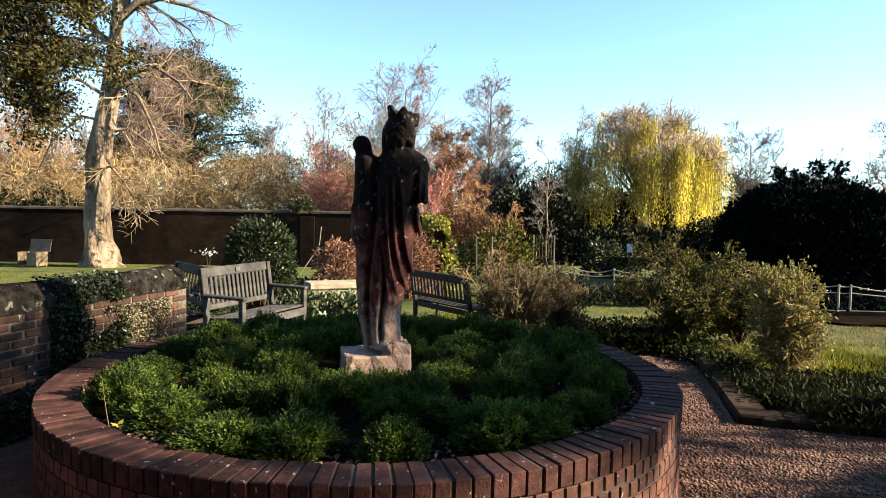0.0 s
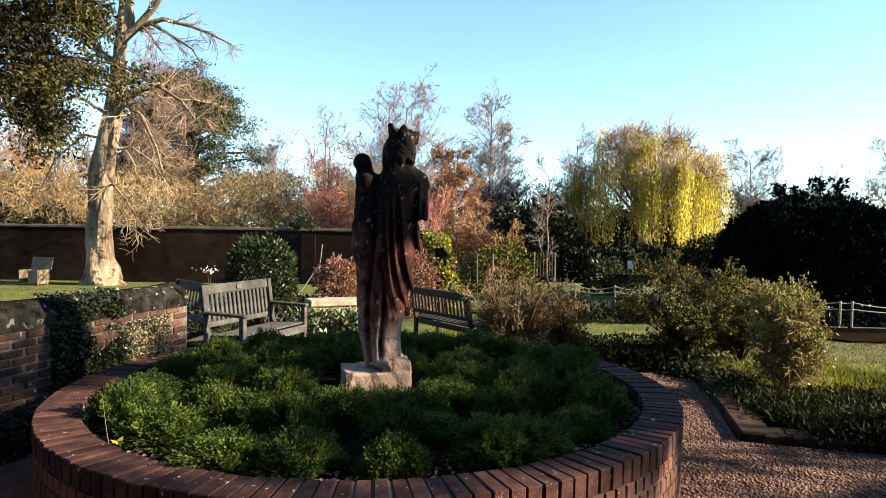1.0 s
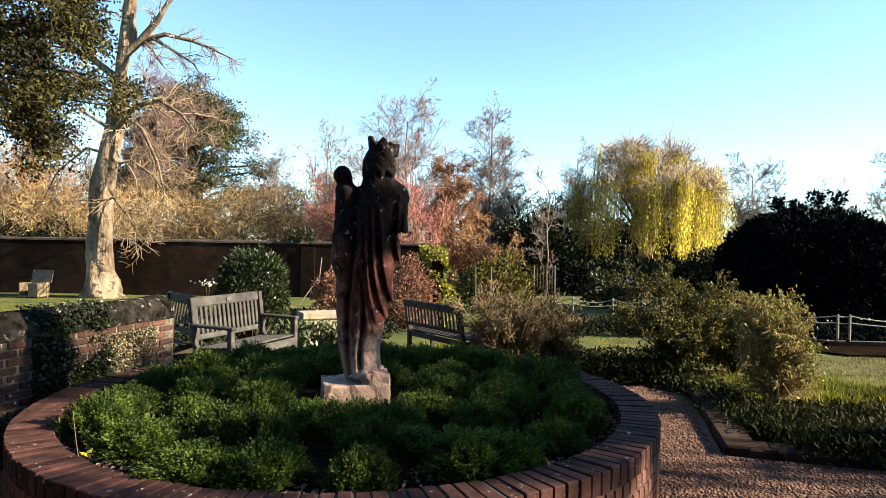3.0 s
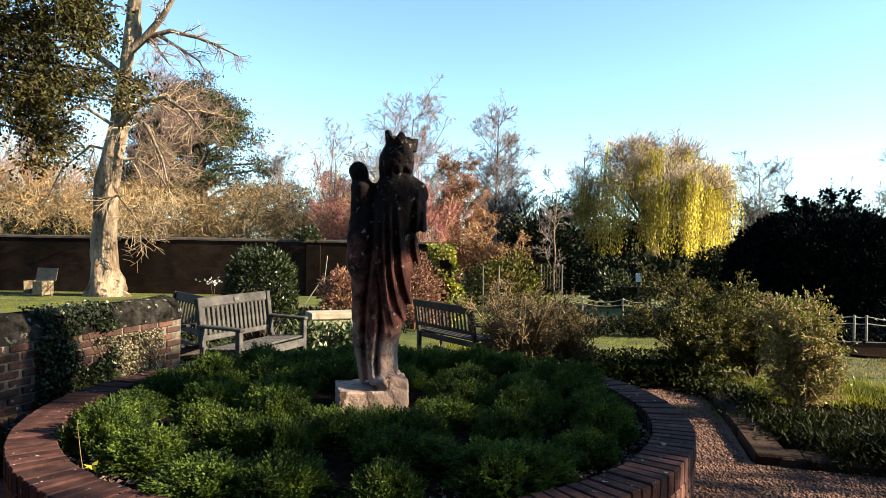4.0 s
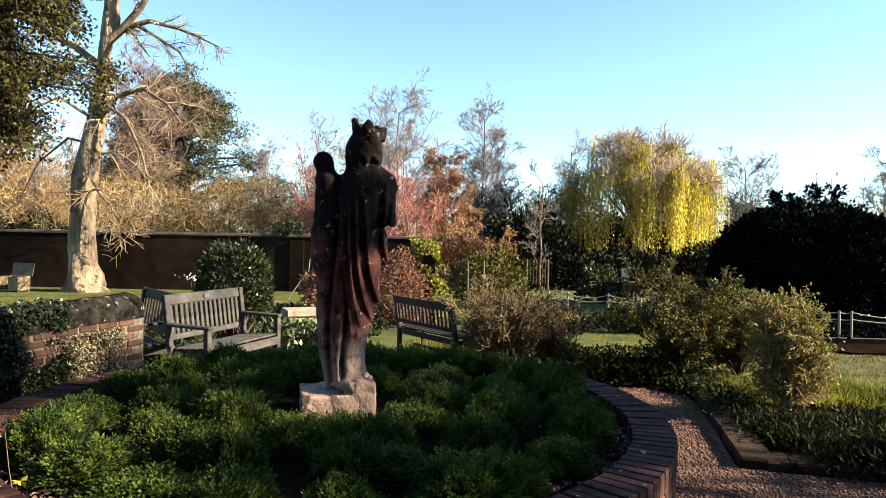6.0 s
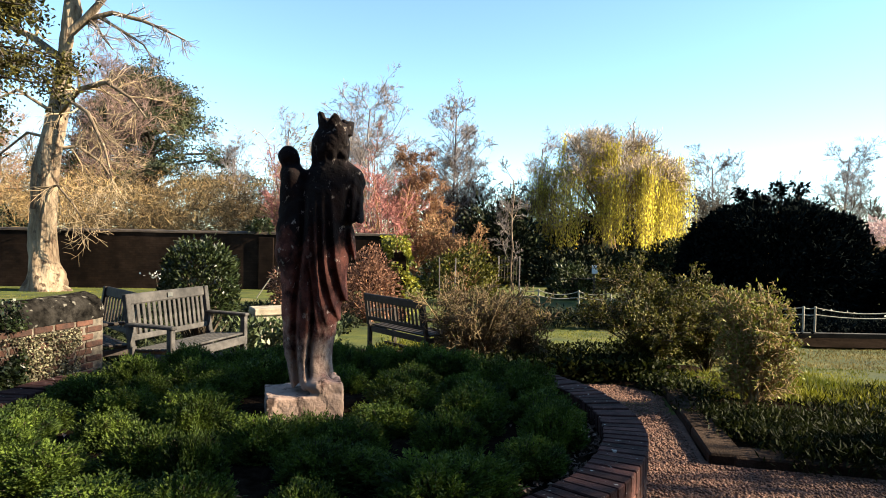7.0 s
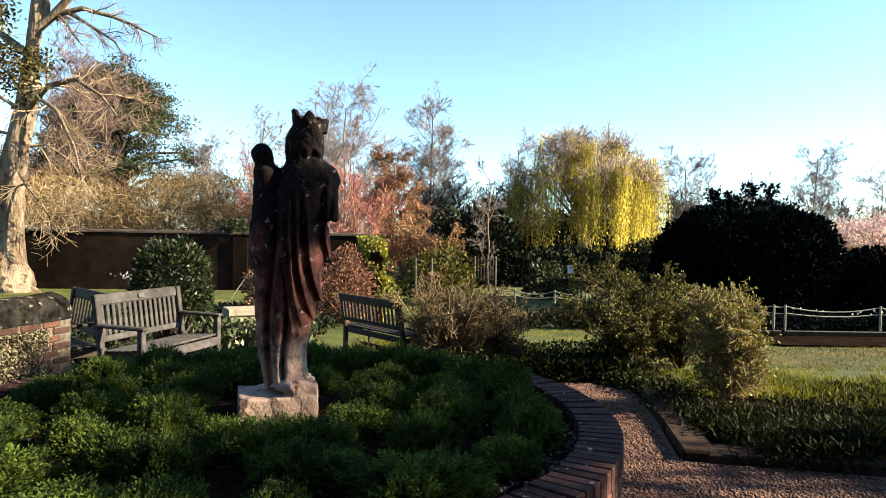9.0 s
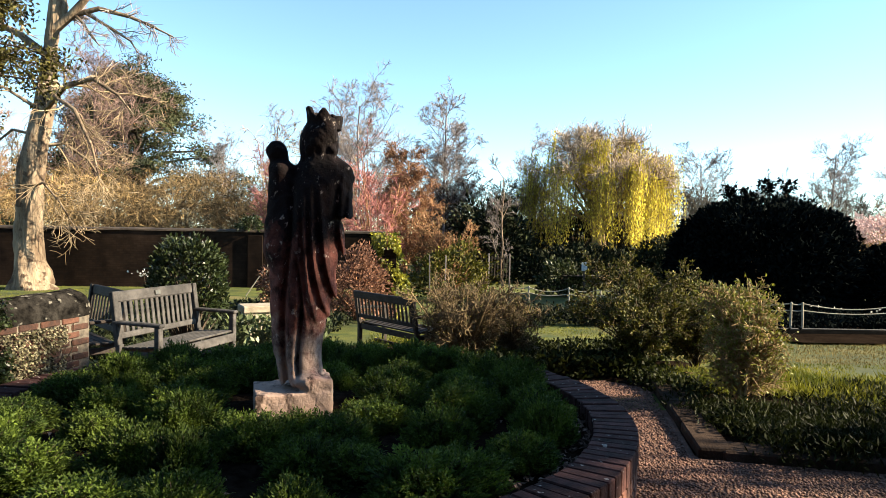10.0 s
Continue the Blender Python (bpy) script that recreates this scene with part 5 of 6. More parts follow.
garden_shrub("twiggy_shrub", "grey-brown twiggy shrub with few small leaves beside the bench", 101, pose(0.90, 8.75, -0.13), 1.06, 1.7, 60, 3600, 0.028, TWIG_BROWN, LEAF_OLIVE, twig=0.005)
garden_shrub("twiggy_shrub", "low brown twiggy shrub among green ground cover", 105, pose(1.6, 9.1, -0.14), 0.88, 1.2, 24, 2600, 0.028, TWIG_BROWN, LEAF_OLIVE, twig=0.005)

def arching_shrub(label, seed, m, height, radius, stems, leaf_count, leaf_size):
    """A spreading shrub: stems that rise and arch outwards, short side shoots, small leaves thickest along the outer shoots."""
    rng = np.random.default_rng(seed)
    lines = []
    for _ in range(stems):
        a, out = rng.uniform(0, 2 * np.pi), radius * math.sqrt(rng.uniform(0.02, 1))
        top = height * rng.uniform(0.62, 1.0) * (1 - 0.38 * (out / radius) ** 2)
        t = np.linspace(0, 1, 8)
        bend = t ** 1.5 * out
        path = np.stack([bend * np.cos(a), bend * np.sin(a), -0.04 + top * (1 - (1 - t) ** 1.7)], 1) + np.cumsum(rng.normal(0, 0.010, (8, 3)), 0)
        lines.append((path, np.linspace(0.011, 0.004, 8), 5))
    a = sprout(rng, lines, 12, 0.16, 1.0, 0.30, 0.5, 0.05, 0.16, 4, 0.5, 4, 0.003)
    b = sprout(rng, a, 4, 0.2, 1.0, 0.13, 0.5, 0.03, 0.18, 3, 0.6, 3, 0.002)
    ends = np.concatenate([line[0] for line in b] + [line[0][2:] for line in a])
    pick = ends[rng.integers(0, len(ends), leaf_count)] + rng.normal(0, 0.010, (leaf_count, 3))
    root = base("olive_shrub", m, label, "shrub", "garden shrubs")
    for line in lines:
        thing("stem", *tubes([line]), TWIG_DARK, root)
    thing("shoots", *tubes(a + b), TWIG_BROWN, root, kind="stuff")
    ways = rng.normal(0, 0.7, (leaf_count, 3)) + (0.1, 0, 0.5)
    thing("foliage", *blades(pick, ways, rng.uniform(0.6, 1.25, leaf_count) * leaf_size, rng.uniform(0.35, 0.55, leaf_count) * leaf_size, rng), LEAF_OLIVE, root)


arching_shrub("dense olive-green arching shrub behind the kerb", 102, pose(3.0, 8.45, -0.09), 1.42, 0.98, 46, 30000, 0.040)
arching_shrub("low olive-green arching shrub at the bed's edge", 104, pose(3.75, 8.55, -0.09), 1.04, 0.68, 26, 13000, 0.038)
garden_shrub("yellow_shrub", "yellow-green upright shrub with many pale stems", 103, pose(3.22, 6.45, 0.03), 1.06, 0.74, 30, 6200, 0.042, TWIG_GOLD, LEAF_YELLOW)


def patch(name, label, category, seed, count, area, height, length, width, leaf, lean=0.5, clumps=26):
    """Low leafy ground plants in clumps."""
    rng = np.random.default_rng(seed)
    x0, y0, x1, y1 = area
    centres = np.stack([rng.uniform(x0, x1, clumps), rng.uniform(y0, y1, clumps)], 1)
    pick = rng.integers(0, clumps, count)
    xy = centres[pick] + rng.normal(0, 0.11, (count, 2))
    z = ground_z(xy[:, 0], xy[:, 1]) + 0.03 + height * rng.uniform(0, 1, count) ** 1.2
    ways = np.stack([rng.normal(0, lean, count), rng.normal(0, lean, count), rng.uniform(0.3, 1.0, count)], 1)
    return thing(name, *blades(np.stack([xy[:, 0], xy[:, 1], z], 1), ways, rng.uniform(0.7, 1.3, count) * length, rng.uniform(0.7, 1.3, count) * width, rng), leaf,
                 label=label, category=category, kind="stuff")


patch("ground_cover", "dark glossy ground cover plants behind the gravel", "ground cover", 111, 5200, (1.0, 7.9, 3.0, 8.5), 0.22, 0.075, 0.040, LEAF_COVER, 0.8, 46)
patch("ground_cover", "leafy pale-edged ground cover along the kerb", "ground cover", 112, 2200, (2.75, 6.6, 3.05, 7.9), 0.12, 0.052, 0.026, LEAF_COVER, 0.8, 30)
patch("strap_leaves", "dark clumps of narrow strap-leaved plants in the bed", "plants", 113, 15000, (2.95, 5.0, 6.8, 6.05), 0.14, 0.065, 0.014, LEAF_COVER, 0.7, 130)
patch("strap_leaves", "clumps of green strap leaves beside the lawn", "plants", 114, 3600, (3.9, 6.0, 7.6, 7.6), 0.06, 0.10, 0.012, GRASS, 0.45, 110)
patch("strap_leaves", "dark rough tufts at the lawn's near edge", "plants", 180, 6500, (3.9, 5.9, 7.8, 7.2), 0.07, 0.085, 0.012, LEAF_COVER, 0.6, 120)
patch("flower_leaves", "pale green leafy plants beside the grey bench", "plants", 115, 2400, (-1.85, 8.45, -0.75, 8.95), 0.58, 0.095, 0.04, LEAF_PALE, 0.6, 22)
# Near-black plants that darken the ground where the bushes' shade lies.
patch("shade_fill_plants", "low plants under the evergreen bushes, near black for the shade there", "plants", 117, 6000, (6.6, 13.6, 14.5, 17.0), 0.16, 0.10, 0.035, LEAF_SHADE_BLACK, 0.7, 150)
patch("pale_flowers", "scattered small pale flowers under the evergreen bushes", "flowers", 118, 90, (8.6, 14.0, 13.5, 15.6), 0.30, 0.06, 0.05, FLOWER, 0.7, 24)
# Dark-leaved plants cover the pale lawn where it lies in shade.
patch("shade_fill_plants", "dark leafy plants in the shaded bed beyond the grey bench", "plants", 119, 9000, (-5.6, 10.6, -0.9, 16.2), 0.24, 0.10, 0.045, LEAF_HEDGE_SHADED, 0.8, 170)
patch("shade_fill_plants", "dark low plants along the foot of the retaining edge", "plants", 171, 6500, (0.9, 13.7, 6.0, 15.3), 0.30, 0.09, 0.04, LEAF_HEDGE_SHADED, 0.8, 110)
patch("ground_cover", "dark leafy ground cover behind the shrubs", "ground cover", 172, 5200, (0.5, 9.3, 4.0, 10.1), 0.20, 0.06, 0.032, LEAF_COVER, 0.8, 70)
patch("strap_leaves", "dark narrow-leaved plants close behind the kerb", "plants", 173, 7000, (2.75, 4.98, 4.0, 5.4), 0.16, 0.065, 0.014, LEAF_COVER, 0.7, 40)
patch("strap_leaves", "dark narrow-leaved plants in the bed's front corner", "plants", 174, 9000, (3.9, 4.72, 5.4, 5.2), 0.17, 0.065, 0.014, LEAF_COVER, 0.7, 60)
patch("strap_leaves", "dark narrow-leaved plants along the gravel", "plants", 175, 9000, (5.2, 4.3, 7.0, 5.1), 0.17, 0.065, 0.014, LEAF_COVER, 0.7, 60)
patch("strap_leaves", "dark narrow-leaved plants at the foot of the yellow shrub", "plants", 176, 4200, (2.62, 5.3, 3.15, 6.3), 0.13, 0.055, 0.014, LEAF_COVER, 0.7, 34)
# Added to blacken the lit ground strip, in place of the laurel's shade.
patch("shade_fill_plants", "low plants just behind the rope fence, near black for the shade there", "plants", 177, 9000, (6.9, 12.9, 14.4, 14.8), 0.20, 0.09, 0.04, LEAF_SHADE_BLACK, 0.8, 190)
patch("shade_fill_plants", "dark low plants in the shade behind the grey bench", "plants", 178, 4500, (-4.4, 9.0, -1.9, 11.0), 0.14, 0.08, 0.035, LEAF_HEDGE_SHADED, 0.8, 60)
patch("grass_tuft", "fresh bright grass round the feet of the shrubs", "grass", 179, 9000, (2.95, 6.75, 4.6, 8.1), 0.05, 0.10, 0.010, GRASS, 0.5, 130)
patch("grass_tuft", "bright grass under the small bench", "grass", 116, 2600, (-0.2, 9.2, 1.4, 10.6), 0.10, 0.14, 0.012, GRASS, 0.4, 60)


def lawns():
    rng = np.random.default_rng(121)
    count = 60000
    x, y = [], []
    for x0, y0, x1, y1, n in ((3.9, 6.6, 9.5, 12.4, 26000), (-0.4, 9.6, 5.0, 15.6, 14000), (-17, 16.5, -6, 23.4, 20000)):
        x.append(rng.uniform(x0, x1, n))
        y.append(rng.uniform(y0, y1, n))
    x, y = np.concatenate(x), np.concatenate(y)
    keep = np.array([noise.noise(Vector((a * 0.9, b * 0.9, 0))) for a, b in zip(x, y)]) > -0.25
    keep &= ~((x > 5.6) & (y > 11.2))
    x, y = x[keep], y[keep]
    z = ground_z(x, y) - 0.01
    n = len(x)
    ways = np.stack([rng.normal(0, 0.4, n), rng.normal(0, 0.4, n), np.ones(n)], 1)
    long, wide = rng.uniform(0.025, 0.055, n), rng.uniform(0.006, 0.012, n)
    places = np.stack([x, y, z], 1)
    dry = (x > 3.9) & (np.array([noise.noise(Vector((a * 0.5, b * 1.1, 4))) for a, b in zip(x, y)]) * 1.6 + y > 9.2)
    for name, label, pick, leaf in (("lawn_grass", "short uneven green lawn grass", ~dry, GRASS), ("dry_grass", "straw-coloured worn lawn grass", dry, GRASS_DRY)):
        thing(name, *blades(places[pick], ways[pick], long[pick], wide[pick], rng), leaf, label=label, category="grass", kind="stuff")


lawns()


# ---- rope fence ----
def rope_post(x, y, height):
    root = base("rope_post", pose(x, y, -0.152), "short pale wooden post of the rope fence", "post", "rope fence posts")
    bm = bmesh.new()
    bmesh.ops.create_cone(bm, cap_ends=True, segments=10, radius1=0.022, radius2=0.020, depth=height, matrix=pose(0, 0, height / 2))
    shaft = part("shaft", bm, POST_PAINT, root)
    bm = bmesh.new()
    bmesh.ops.create_uvsphere(bm, u_segments=10, v_segments=5, radius=0.022, matrix=pose(0, 0, height) @ Matrix.Diagonal((1, 1, 0.6, 1)))
    part("cap", bm, POST_PAINT, shaft)


POSTS = [(2.73, 16.05), (3.14, 15.93), (4.02, 15.66), (4.7, 15.46), (6.2, 13.97), (7.53, 12.73), (7.75, 12.72), (9.6, 12.61), (9.85, 12.59), (12.0, 12.46)]
for px, py in POSTS:
    rope_post(px, py, 0.47)
lines = []
for (ax, ay), (bx, by) in zip(POSTS, POSTS[1:]):
    for top, sag in ((0.33, 0.10), (0.20, 0.06)):
        t = np.linspace(0, 1, 9)
        gap = min(1, math.hypot(bx - ax, by - ay))
        lines.append((np.stack([ax + (bx - ax) * t, ay + (by - ay) * t, -0.03 + top - sag * gap * 4 * t * (1 - t)], 1), np.full(9, 0.011), 5))
thing("rope", *tubes(lines), ROPE, label="pale sagging ropes strung between the posts", category="rope")


# ---- smaller things ----
def low_slab():
    root = base("stone_slab", pose(-1.44, 9.42, -0.17, 0, 0, 24), "low sunlit pale stone slab bench", "slab")
    part("slab_top", block((0.95, 0.40, 0.09), (0, 0, 0.705), bevel=0.012, wear=0.006), SLAB_STONE, root)
    part("support", block((0.88, 0.34, 0.67), (0, 0, 0.325), bevel=0.012, wear=0.006), SLAB_STONE, root)


low_slab()


def kennel():
    root = base("wooden_box", pose(-13.2, 21.4, -0.43, 0, 0, -8), "small wooden box with a raised sloping lid on the lawn", "box")
    for x in (-0.33, 0.33):
        part("side_board", block((0.03, 0.50, 0.42), (x, 0, 0.30)), BOX_WOOD, root)
    part("front_board", block((0.34, 0.03, 0.40), (0.17, -0.25, 0.30)), BOX_WOOD, root)
    part("back_board", block((0.66, 0.03, 0.42), (0, 0.25, 0.30)), BOX_WOOD, root)
    part("floor_board", block((0.66, 0.50, 0.03), (0, 0, 0.08)), BOX_WOOD, root)
    part("lid", block((0.74, 0.035, 0.42), (0.02, 0.33, 0.70), (-14, 0, 0), 0.006), TILE_DARK, root, "dark felted lid")
    for x in (-0.30, 0.30):
        for y in (-0.2, 0.2):
            part("foot", block((0.05, 0.05, 0.10), (x, y, 0.05)), BOX_WOOD, root)


kennel()


def stake(x, y, top, width=0.05, lean=0.0, material=POST_PAINT, label="thin pale wooden stake in the shrubbery"):
    foot = float(ground_z(x, y)) - 0.05
    root = base("stake", pose(x, y, foot, 0, lean, 0), label, "stake", "garden stakes")
    bm = block((width, width, top - foot), (0, 0, (top - foot) / 2), bevel=0.006)
    block((width * 0.7, width * 0.7, 0.02), (0, 0, top - foot + 0.008), bevel=0.004, bm=bm)
    part("shaft", bm, material, root)


stake(2.88, 25.0, 0.85, 0.045, 1)
stake(0.95, 18.6, 0.92, 0.03, -1, TWIG_GREY)
stake(1.35, 18.6, 0.90, 0.03, 1, TWIG_GREY)
stake(3.62, 10.6, 0.12, 0.05, material=BARK_DARK, label="short dark stake on the lawn")
stake(-4.35, 22.9, 1.0, 0.025, 6, label="pale stick leaning by the garden wall")
stake(-4.4, 20.3, 0.55, 0.03, 34, label="pale stick leaning at a slant by the wall")


def trellis_gate():
    """A low gate of thin upright slats at the back of the garden."""
    root = base("trellis_gate", pose(3.42, 25.0, -0.46), "weathered grey slatted garden gate before the dark shrubbery", "gate")
    for x in (0.0, 0.78):
        part("gate_post", block((0.045, 0.045, 1.26), (x, 0, 0.63)), TWIG_GREY, root)
    for z in (0.45, 1.08):
        part("rail", block((0.78, 0.025, 0.04), (0.39, 0.01, z)), BARK_DARK, root)
    for k in range(6):
        part("slat", block((0.03, 0.018, 0.82), (0.11 + 0.112 * k, -0.014, 0.76)), BARK_DARK, root)


trellis_gate()


def notice():
    root = base("small_sign", pose(5.6, 20.0, -0.42), "small white notice on a post in the shrubbery", "sign")
    part("sign_post", block((0.05, 0.05, 0.95), (0, 0, 0.45)), BARK_DARK, root)
    part("board", block((0.17, 0.02, 0.26), (0, -0.035, 1.02), (-6, 0, 0), 0.004), SIGN_WHITE, root, "small white board")


notice()


def table():
    root = base("garden_table", pose(5.75, 21.0, -0.42), "dark low wooden garden table in the shade", "table")
    for i in range(4):
        part("top_board", block((1.1, 0.13, 0.03), (0, -0.21 + 0.14 * i, 0.68)), BARK_DARK, root)
    for x in (-0.45, 0.45):
        for y in (-0.2, 0.2):
            part("leg", block((0.06, 0.06, 0.67), (x, y, 0.33)), BARK_DARK, root)


table()


def finial():
    """The dark mossy lump on the back wall."""
    root = dome_bush("ivy_clump", "dark clump of ivy growing on top of the garden wall", 131, pose(-5.05, 23.75, 1.48), 0.42, 0.50, 700, 0.12, LEAF_IVY, ragged=0.25, category="ivy")
    return root


finial()


def flowers():
    rng = np.random.default_rng(141)
    for x, y, z in ((-6.35, 18.0, 0.38),):
        foot = float(ground_z(x, y))
        root = base("white_flower", pose(x, y, foot), "spray of white blossom on thin stems before the dark wall", "flower", "white flowers")
        stems = [(np.array([(0.0, 0.0, -0.05), (dx * 0.4, 0.03, (z - foot) * 0.6), (dx, 0, z - foot)]), np.array([0.010, 0.008, 0.005]), 4) for dx in (-0.05, 0.08)]
        thing("stems", *tubes(stems), TWIG_DARK, root, kind="stuff")
        places = np.concatenate([rng.normal(0, 1, (12, 3)) * (0.15, 0.05, 0.04) + s[0][-1] for s in stems])
        thing("petals", *blades(places, rng.normal(0, 1, (24, 3)) + (0.3, -0.3, 0.3), 0.085, 0.055, rng), FLOWER, root, kind="stuff")


flowers()


def wall_ivy():
    """Ivy over the low brick wall: one dark clump over the top, one climbing the face beside it."""
    rng = np.random.default_rng(151)
    for label, lo, hi, z0, z1, count, thick in (("dark ivy hanging over the low brick wall", 0.75, 1.42, 0.02, 1.06, 8000, 0.06), ("sunlit pale small-leaved ivy climbing the low brick wall", 0.25, 0.95, 0.02, 0.80, 4200, 0.03),
                                                ("thin ivy shoots at the foot of the low brick wall", 1.25, 2.30, -0.05, 0.35, 1100, 0.04)):
        s = rng.uniform(lo, hi, count)
        z = z0 + (z1 - z0) * rng.uniform(0, 1, count)
        over = np.clip((z - 0.88) / 0.2, 0, 1)
        out = 0.16 + rng.uniform(0, thick, count) - over * rng.uniform(0, 0.30, count)
        keep = np.array([noise.noise(Vector((a * 3, b * 3, lo))) for a, b in zip(s, z)]) > -0.22
        along, normal = np.array((-0.2906, -0.9569)), np.array((0.9569, -0.2906))
        xy = np.array((-2.46, 6.20)) + s[:, None] * along + out[:, None] * normal
        places = np.stack([xy[:, 0], xy[:, 1], z], 1)[keep]
        n = len(places)
        ways = np.concatenate([np.tile(normal * 0.6, (n, 1)), np.full((n, 1), -0.5)], 1) + rng.normal(0, 0.5, (n, 3))
        ob = thing("ivy", *blades(places, ways, rng.uniform(0.016, 0.036, n) * (0.8 if "pale" in label else 1), rng.uniform(0.013, 0.028, n) * (0.8 if "pale" in label else 1), rng), LEAF_IVY_SUNLIT if "pale" in label else LEAF_IVY, label=label, category="ivy", group="ivy on the low wall")
        stems = []
        for _ in range(14):
            s0 = rng.uniform(lo, hi)
            t = np.linspace(0, 1, 5)
            path = np.array((-2.46, 6.20)) + (s0 + 0.12 * np.sin(t * 5 + s0))[:, None] * along + 0.158 * normal
            stems.append((np.stack([path[:, 0], path[:, 1], z0 + (min(z1, 0.86) - z0) * t], 1), np.linspace(0.007, 0.003, 5), 3))
        thing("stem", *tubes(stems), TWIG_DARK, ob)


wall_ivy()


def weed():
    """A thin stray stalk with one yellowed leaf at the planter's inner edge."""
    rng = np.random.default_rng(155)
    root = base("weed_stalk", pose(-1.58, 3.36, 0.46), "thin stray stalk with a yellowed leaf in the planter", "weed")
    stalks = [(np.array([(0, 0, 0), (-0.02, 0.0, 0.12), (-0.05, 0.02, 0.27)]), np.array([0.0025, 0.0018, 0.001]), 4),
              (np.array([(0, 0, 0), (0.02, -0.01, 0.06), (0.05, -0.02, 0.09)]), np.array([0.004, 0.003, 0.002]), 4)]
    thing("stalk", *tubes(stalks), TWIG_BROWN, root)
    thing("yellow_leaf", *blades(np.array([(0.04, -0.02, 0.08)] * 5), rng.normal(0, 0.5, (5, 3)) + (0.3, -0.4, 0.1), 0.038, 0.026, rng), LEAF_WILLOW, root)


weed()


# ---- trees out of sight that shade the foreground ----
def shade_trees():
    """Each: foot, crown centre height, crown half-sizes, leaf clusters, leaves."""
    # Invented trees: crowns placed only to throw shade on planter, wall and gravel.
    for x, y, z, sizes, seed, knots, leaves in ((13.0, 3.1, 5.94, (0.3, 0.50, 0.13), 161, 36, 2000), (13.0, 3.95, 6.79, (0.3, 0.32, 0.15), 164, 28, 1900),
                                                (13.2, 2.05, 4.47, (0.5, 0.75, 0.28), 165, 46, 1150), (13.0, 4.2, 3.65, (0.5, 0.42, 0.20), 166, 30, 800),
                                                (13.0, 0.95, 6.74, (0.3, 0.20, 0.16), 163, 14, 120), (13.3, 2.75, 7.85, (0.3, 0.36, 0.22), 167, 20, 240),
                                                (13.0, 1.95, 6.45, (0.3, 0.20, 0.06), 168, 18, 450)):
        wood, twigs, ends = bare_tree(seed, z + 0.1, 0.06, 8, 0.10, 0.55, 0.04, 0.007, 1, 0.88)
        root = tree("orchard_tree", "unseen tree added to cast shade on the foreground", "tree", wood, twigs, pose(x, y, -0.2), BARK_DARK, TWIG_DARK, "orchard trees", "twigs")
        rng = np.random.default_rng(seed)
        centres = rng.normal(0, 1, (knots, 3)) * sizes + (0, 0, z + 0.2)
        pick = centres[rng.integers(0, knots, leaves)] + rng.normal(0, 0.15, (leaves, 3)) * (1, 1, 0.6)
        thing("crown", *blades(pick, rng.normal(0, 1, (leaves, 3)), rng.uniform(0.12, 0.24, leaves), rng.uniform(0.08, 0.16, leaves), rng), LEAF_EVERGREEN, root)


shade_trees()


# ---- loose pieces, bricks and stones ----
def scatter_stones():
    rng = np.random.default_rng(171)
    octa = np.array([(1, 0, 0), (0, 1, 0), (-1, 0, 0), (0, -1, 0), (0, 0, 0.8), (0, 0, -0.8)], float)
    tri = np.array([(0, 1, 4), (1, 2, 4), (2, 3, 4), (3, 0, 4), (1, 0, 5), (2, 1, 5), (3, 2, 5), (0, 3, 5)])
    count = 92000
    x, y = rng.uniform(0.9, 4.4, count), rng.uniform(2.3, 7.8, count)
    edge = np.interp(y, [2.2, 5.15, 7.3, 7.9], [5.5, 2.14, 2.66, 2.3])
    clear = (np.hypot(x - RING_X, y - RING_Y) > RING_R + 0.02) & (x < np.where(y < 5.12, 2.2 + (5.12 - y) * 3.4, edge))
    clear &= rng.uniform(0, 1, count) < np.clip((y - 2.3) / 1.4, 0, 1) * np.clip((x - 0.9) / 0.4, 0, 1) * np.clip((4.4 - x) / 0.6, 0, 1)
    x, y = x[clear], y[clear]
    n = len(x)
    size = rng.uniform(0.006, 0.015, n)
    turn = rng.uniform(0, 6.28, n)
    shape = octa[None] * rng.uniform(0.6, 1.3, (n, 6, 1)) * size[:, None, None]
    c, s = np.cos(turn)[:, None], np.sin(turn)[:, None]
    verts = np.stack([c * shape[..., 0] - s * shape[..., 1] + x[:, None], s * shape[..., 0] + c * shape[..., 1] + y[:, None], shape[..., 2] * 0.7 + (ground_z(x, y) + 0.012 + size * 0.3)[:, None]], -1)
    faces = (tri[None] + 6 * np.arange(n)[:, None, None]).reshape(-1, 3)
    thing("gravel_stones", verts.reshape(-1, 3), faces, PEBBLE, label="loose pinkish gravel stones on the path", category="gravel", kind="stuff")
    count = 4200
    a, r = rng.uniform(0, 2 * np.pi, count), RING_R - 0.22 - np.abs(rng.normal(0, 0.16, count))
    x, y = RING_X + r * np.cos(a), RING_Y + r * np.sin(a)
    z = 0.462 + 0.05 * (1 - (r / 1.7) ** 2) + rng.uniform(0.002, 0.018, count)
    ways = np.stack([rng.normal(0, 1, count), rng.normal(0, 1, count), rng.normal(0, 0.25, count)], 1)
    thing("bark_chips", *blades(np.stack([x, y, z], 1), ways, rng.uniform(0.015, 0.05, count), rng.uniform(0.010, 0.022, count), rng, 0.5), CHIPS,
          label="pinkish bark chips and dry leaves on the planter's earth", category="bark chips", kind="stuff")


scatter_stones()


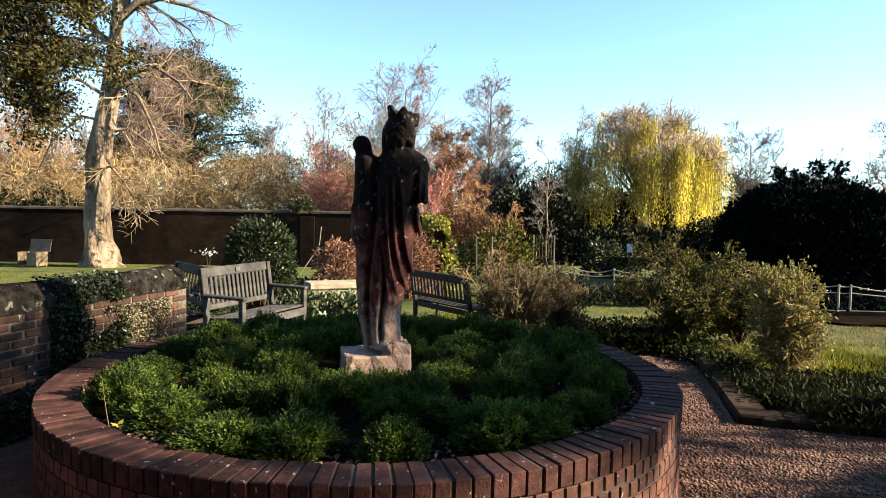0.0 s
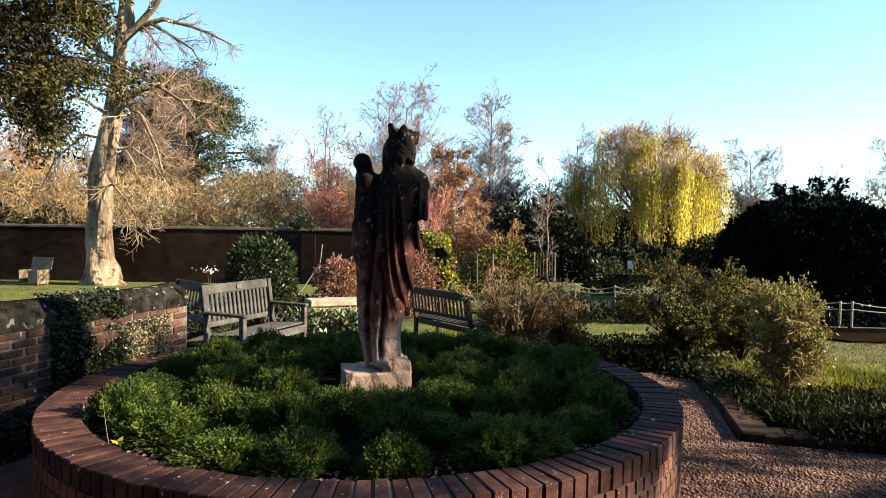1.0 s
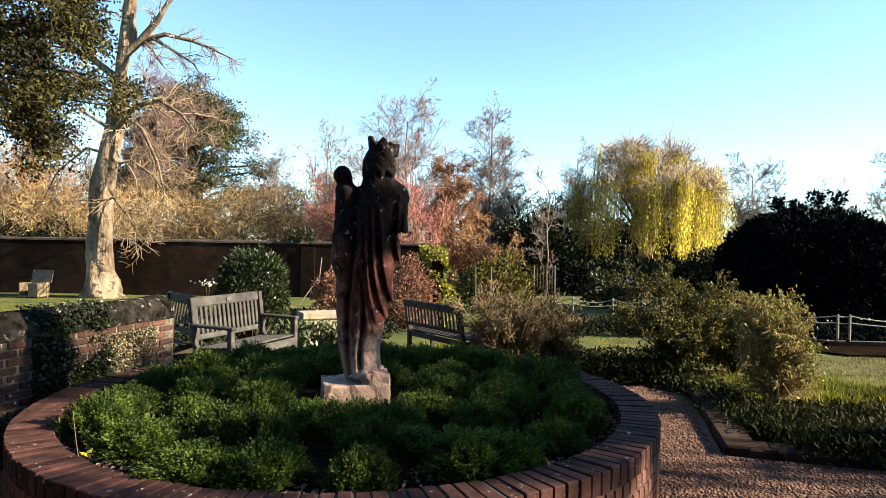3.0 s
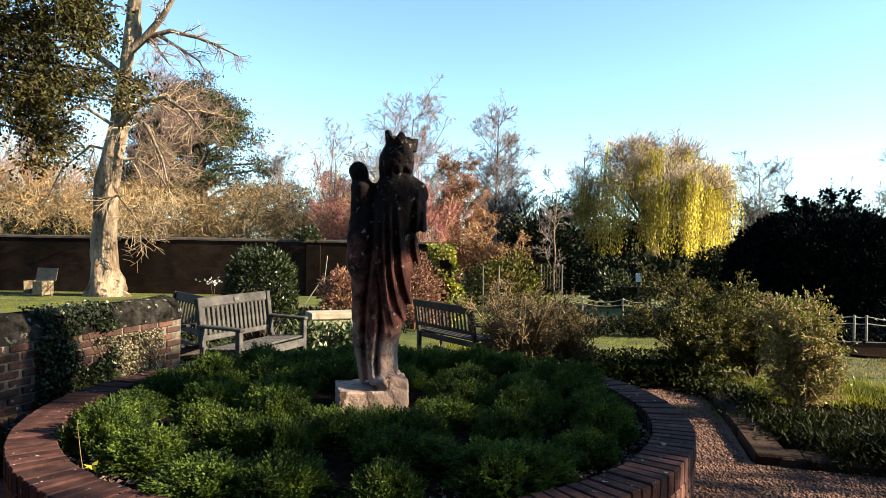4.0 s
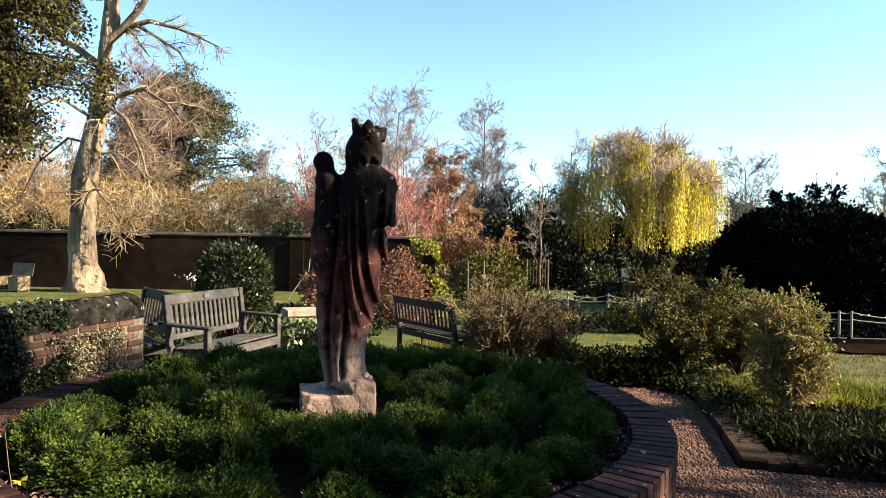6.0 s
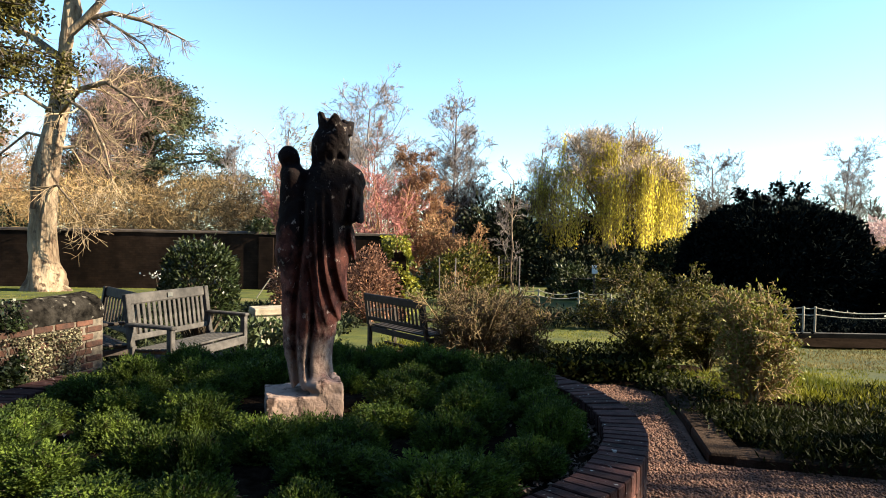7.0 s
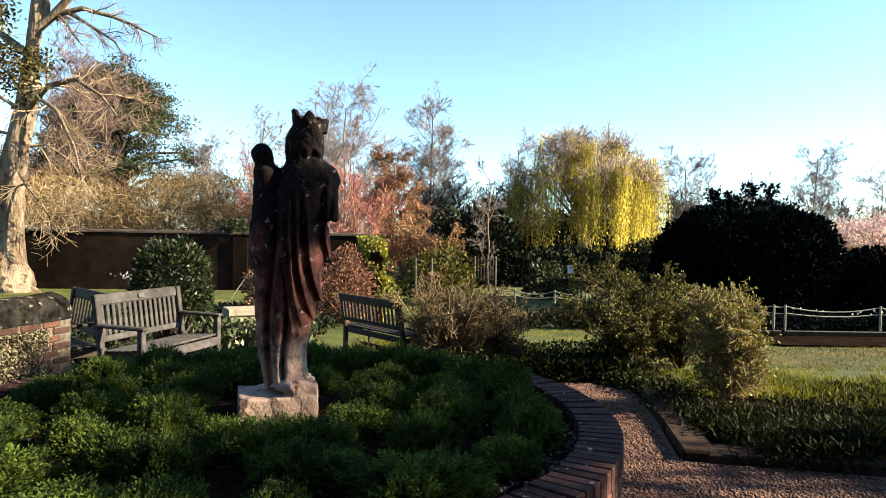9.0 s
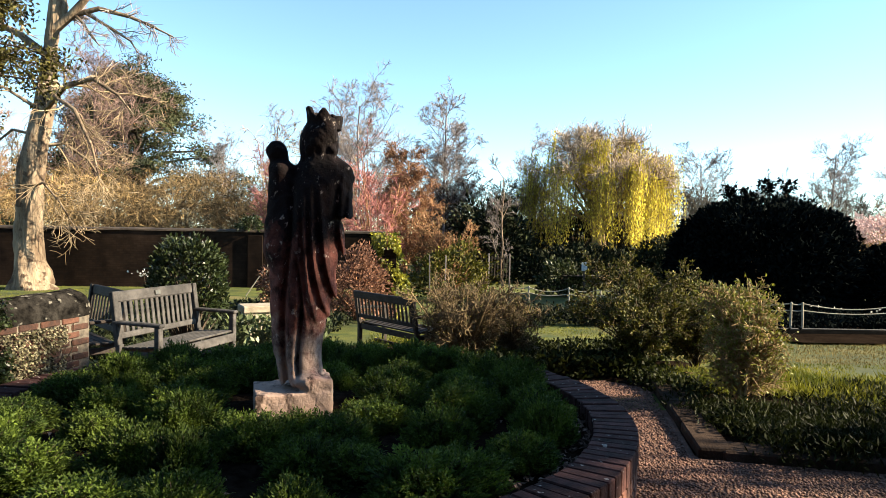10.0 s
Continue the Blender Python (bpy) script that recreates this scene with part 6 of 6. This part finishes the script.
def kerb():
    root = base("kerb", pose(0, 0, 0), "low worn stone kerb at the edge of the gravel", "kerb", kind="structure")
    rng = np.random.default_rng(181)
    for (ax, ay), (bx, by), count in (((2.20, 5.14), (2.80, 7.74), 4), ((2.20, 5.14), (9.6, 3.06), 10)):
        length, turn = math.hypot(bx - ax, by - ay) / count, math.degrees(math.atan2(by - ay, bx - ax))
        side = -1 if count == 4 else 1
        for i in range(count):
            t = (i + 0.5) / count
            nx, ny = math.cos(radians(turn + 90)), math.sin(radians(turn + 90))
            off = side * 0.12
            cx, cy = ax + (bx - ax) * t + nx * off, ay + (by - ay) * t + ny * off
            shift = 0.11 if (i == 0 and count == 10) else 0.0
            bm = block((length - 0.010 - shift * 1.0, 0.24, 0.22), (0, 0, 0), bevel=0.014, wear=0.004)
            ob = part("kerb_stone", bm, KERB_STONE, root)
            ob.matrix_basis = pose(cx + shift * 0.9 * math.cos(radians(turn)), cy + shift * 0.9 * math.sin(radians(turn)), -0.026 + rng.uniform(-0.005, 0.005), rng.uniform(-1, 1), 0, turn + rng.uniform(-0.6, 0.6))


kerb()


def planter_bricks():
    count = 156
    step = 2 * math.pi / count
    rng = np.random.default_rng(191)

    def wedge(inner, outer, low, high, half):
        bm = bmesh.new()
        v = [bm.verts.new((r * math.cos(a), r * math.sin(a), z)) for z in (low, high) for r, a in ((inner, -half), (outer, -half), (outer, half), (inner, half))]
        for q in ((0, 3, 2, 1), (4, 5, 6, 7), (0, 1, 5, 4), (1, 2, 6, 5), (2, 3, 7, 6), (3, 0, 4, 7)):
            bm.faces.new([v[i] for i in q])
        bmesh.ops.bevel(bm, geom=bm.edges[:], offset=0.005, segments=1, affect="EDGES")
        for w in bm.verts:
            w.co += Vector(noise.noise_vector(w.co * 23)) * 0.0025
        return bm

    kinds = []
    for k in range(count):
        if k < 3:
            ob = part("coping_brick", wedge(RING_R - 0.218 - 0.002 * k, RING_R + 0.001 * k, RING_TOP - 0.102, RING_TOP, step * (0.44 + 0.01 * k)), BRICK_COPING, ring)
            kinds.append(ob.data)
        else:
            ob = new("coping_brick", kinds[k % 3])
            ob.parent = ring
        ob.matrix_basis = pose(0, 0, rng.uniform(-0.004, 0.004), 0, 0, math.degrees(step * k) + rng.uniform(-0.12, 0.12))
    face = None
    lower = []
    for row in range(6):
        z = RING_TOP - 0.110 - 0.075 * row
        for k in range(count // 2 * 2):
            angle = step * (k + 0.5 * (row % 2 == 0)) * 1.0
            turn = math.degrees(angle) % 360
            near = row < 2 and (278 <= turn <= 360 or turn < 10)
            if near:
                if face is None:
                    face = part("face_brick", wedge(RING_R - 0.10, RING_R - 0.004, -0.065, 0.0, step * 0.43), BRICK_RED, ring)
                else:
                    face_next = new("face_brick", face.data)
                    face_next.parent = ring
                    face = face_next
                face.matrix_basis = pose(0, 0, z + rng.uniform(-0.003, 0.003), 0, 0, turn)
            else:
                lower.append((z, angle))
    verts, faces = [], []
    for i, (z, angle) in enumerate(lower):
        for zz in (z - 0.065, z):
            for r, d in ((RING_R - 0.06, -step * 0.43), (RING_R - 0.004, -step * 0.43), (RING_R - 0.004, step * 0.43), (RING_R - 0.06, step * 0.43)):
                verts.append((r * math.cos(angle + d), r * math.sin(angle + d), zz))
        o = 8 * i
        faces += [[o + j for j in q] for q in ((0, 3, 2, 1), (4, 5, 6, 7), (0, 1, 5, 4), (1, 2, 6, 5), (2, 3, 7, 6), (3, 0, 4, 7))]
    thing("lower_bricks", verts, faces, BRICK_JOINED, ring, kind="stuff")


planter_bricks()


def side_wall_bricks():
    """Courses of old stretcher bricks on the face and the end of the low wall."""
    rng = np.random.default_rng(201)
    kinds = [block((0.180 - 0.006 * k, 0.024, 0.047), bevel=0.007, wear=0.006) for k in range(4)]
    header = block((0.085, 0.024, 0.047), bevel=0.007, wear=0.006)
    datas = []
    for bm in (*kinds, header):
        me = bpy.data.meshes.new("brick")
        bm.to_mesh(me)
        bm.free()
        me.materials.append(BRICK_OLD)
        datas.append(me)
    top = 1.035 - 0.19
    rest = bmesh.new()
    for row in range(15):
        z = top - 0.03 - 0.057 * row
        x = 0.0 if row % 2 else -0.095
        while x < 5.4:
            middle = x + 0.095
            place = pose(max(middle, 0.05), 0.148 + rng.uniform(-0.006, 0.005), z + rng.uniform(-0.003, 0.003), 0, rng.uniform(-1.2, 1.2), 0)
            if middle > 3.1:
                block((0.176, 0.024, 0.047), place.translation, bevel=0, bm=rest)
            elif middle > 0.04:
                ob = new("brick", datas[4] if middle < 0.08 else datas[int(rng.integers(0, 4))])
                ob.parent = wall_side
                ob.matrix_basis = place
            x += 0.19
    tagged(part("far_bricks", rest, BRICK_OLD, wall_side), kind="stuff")


side_wall_bricks()
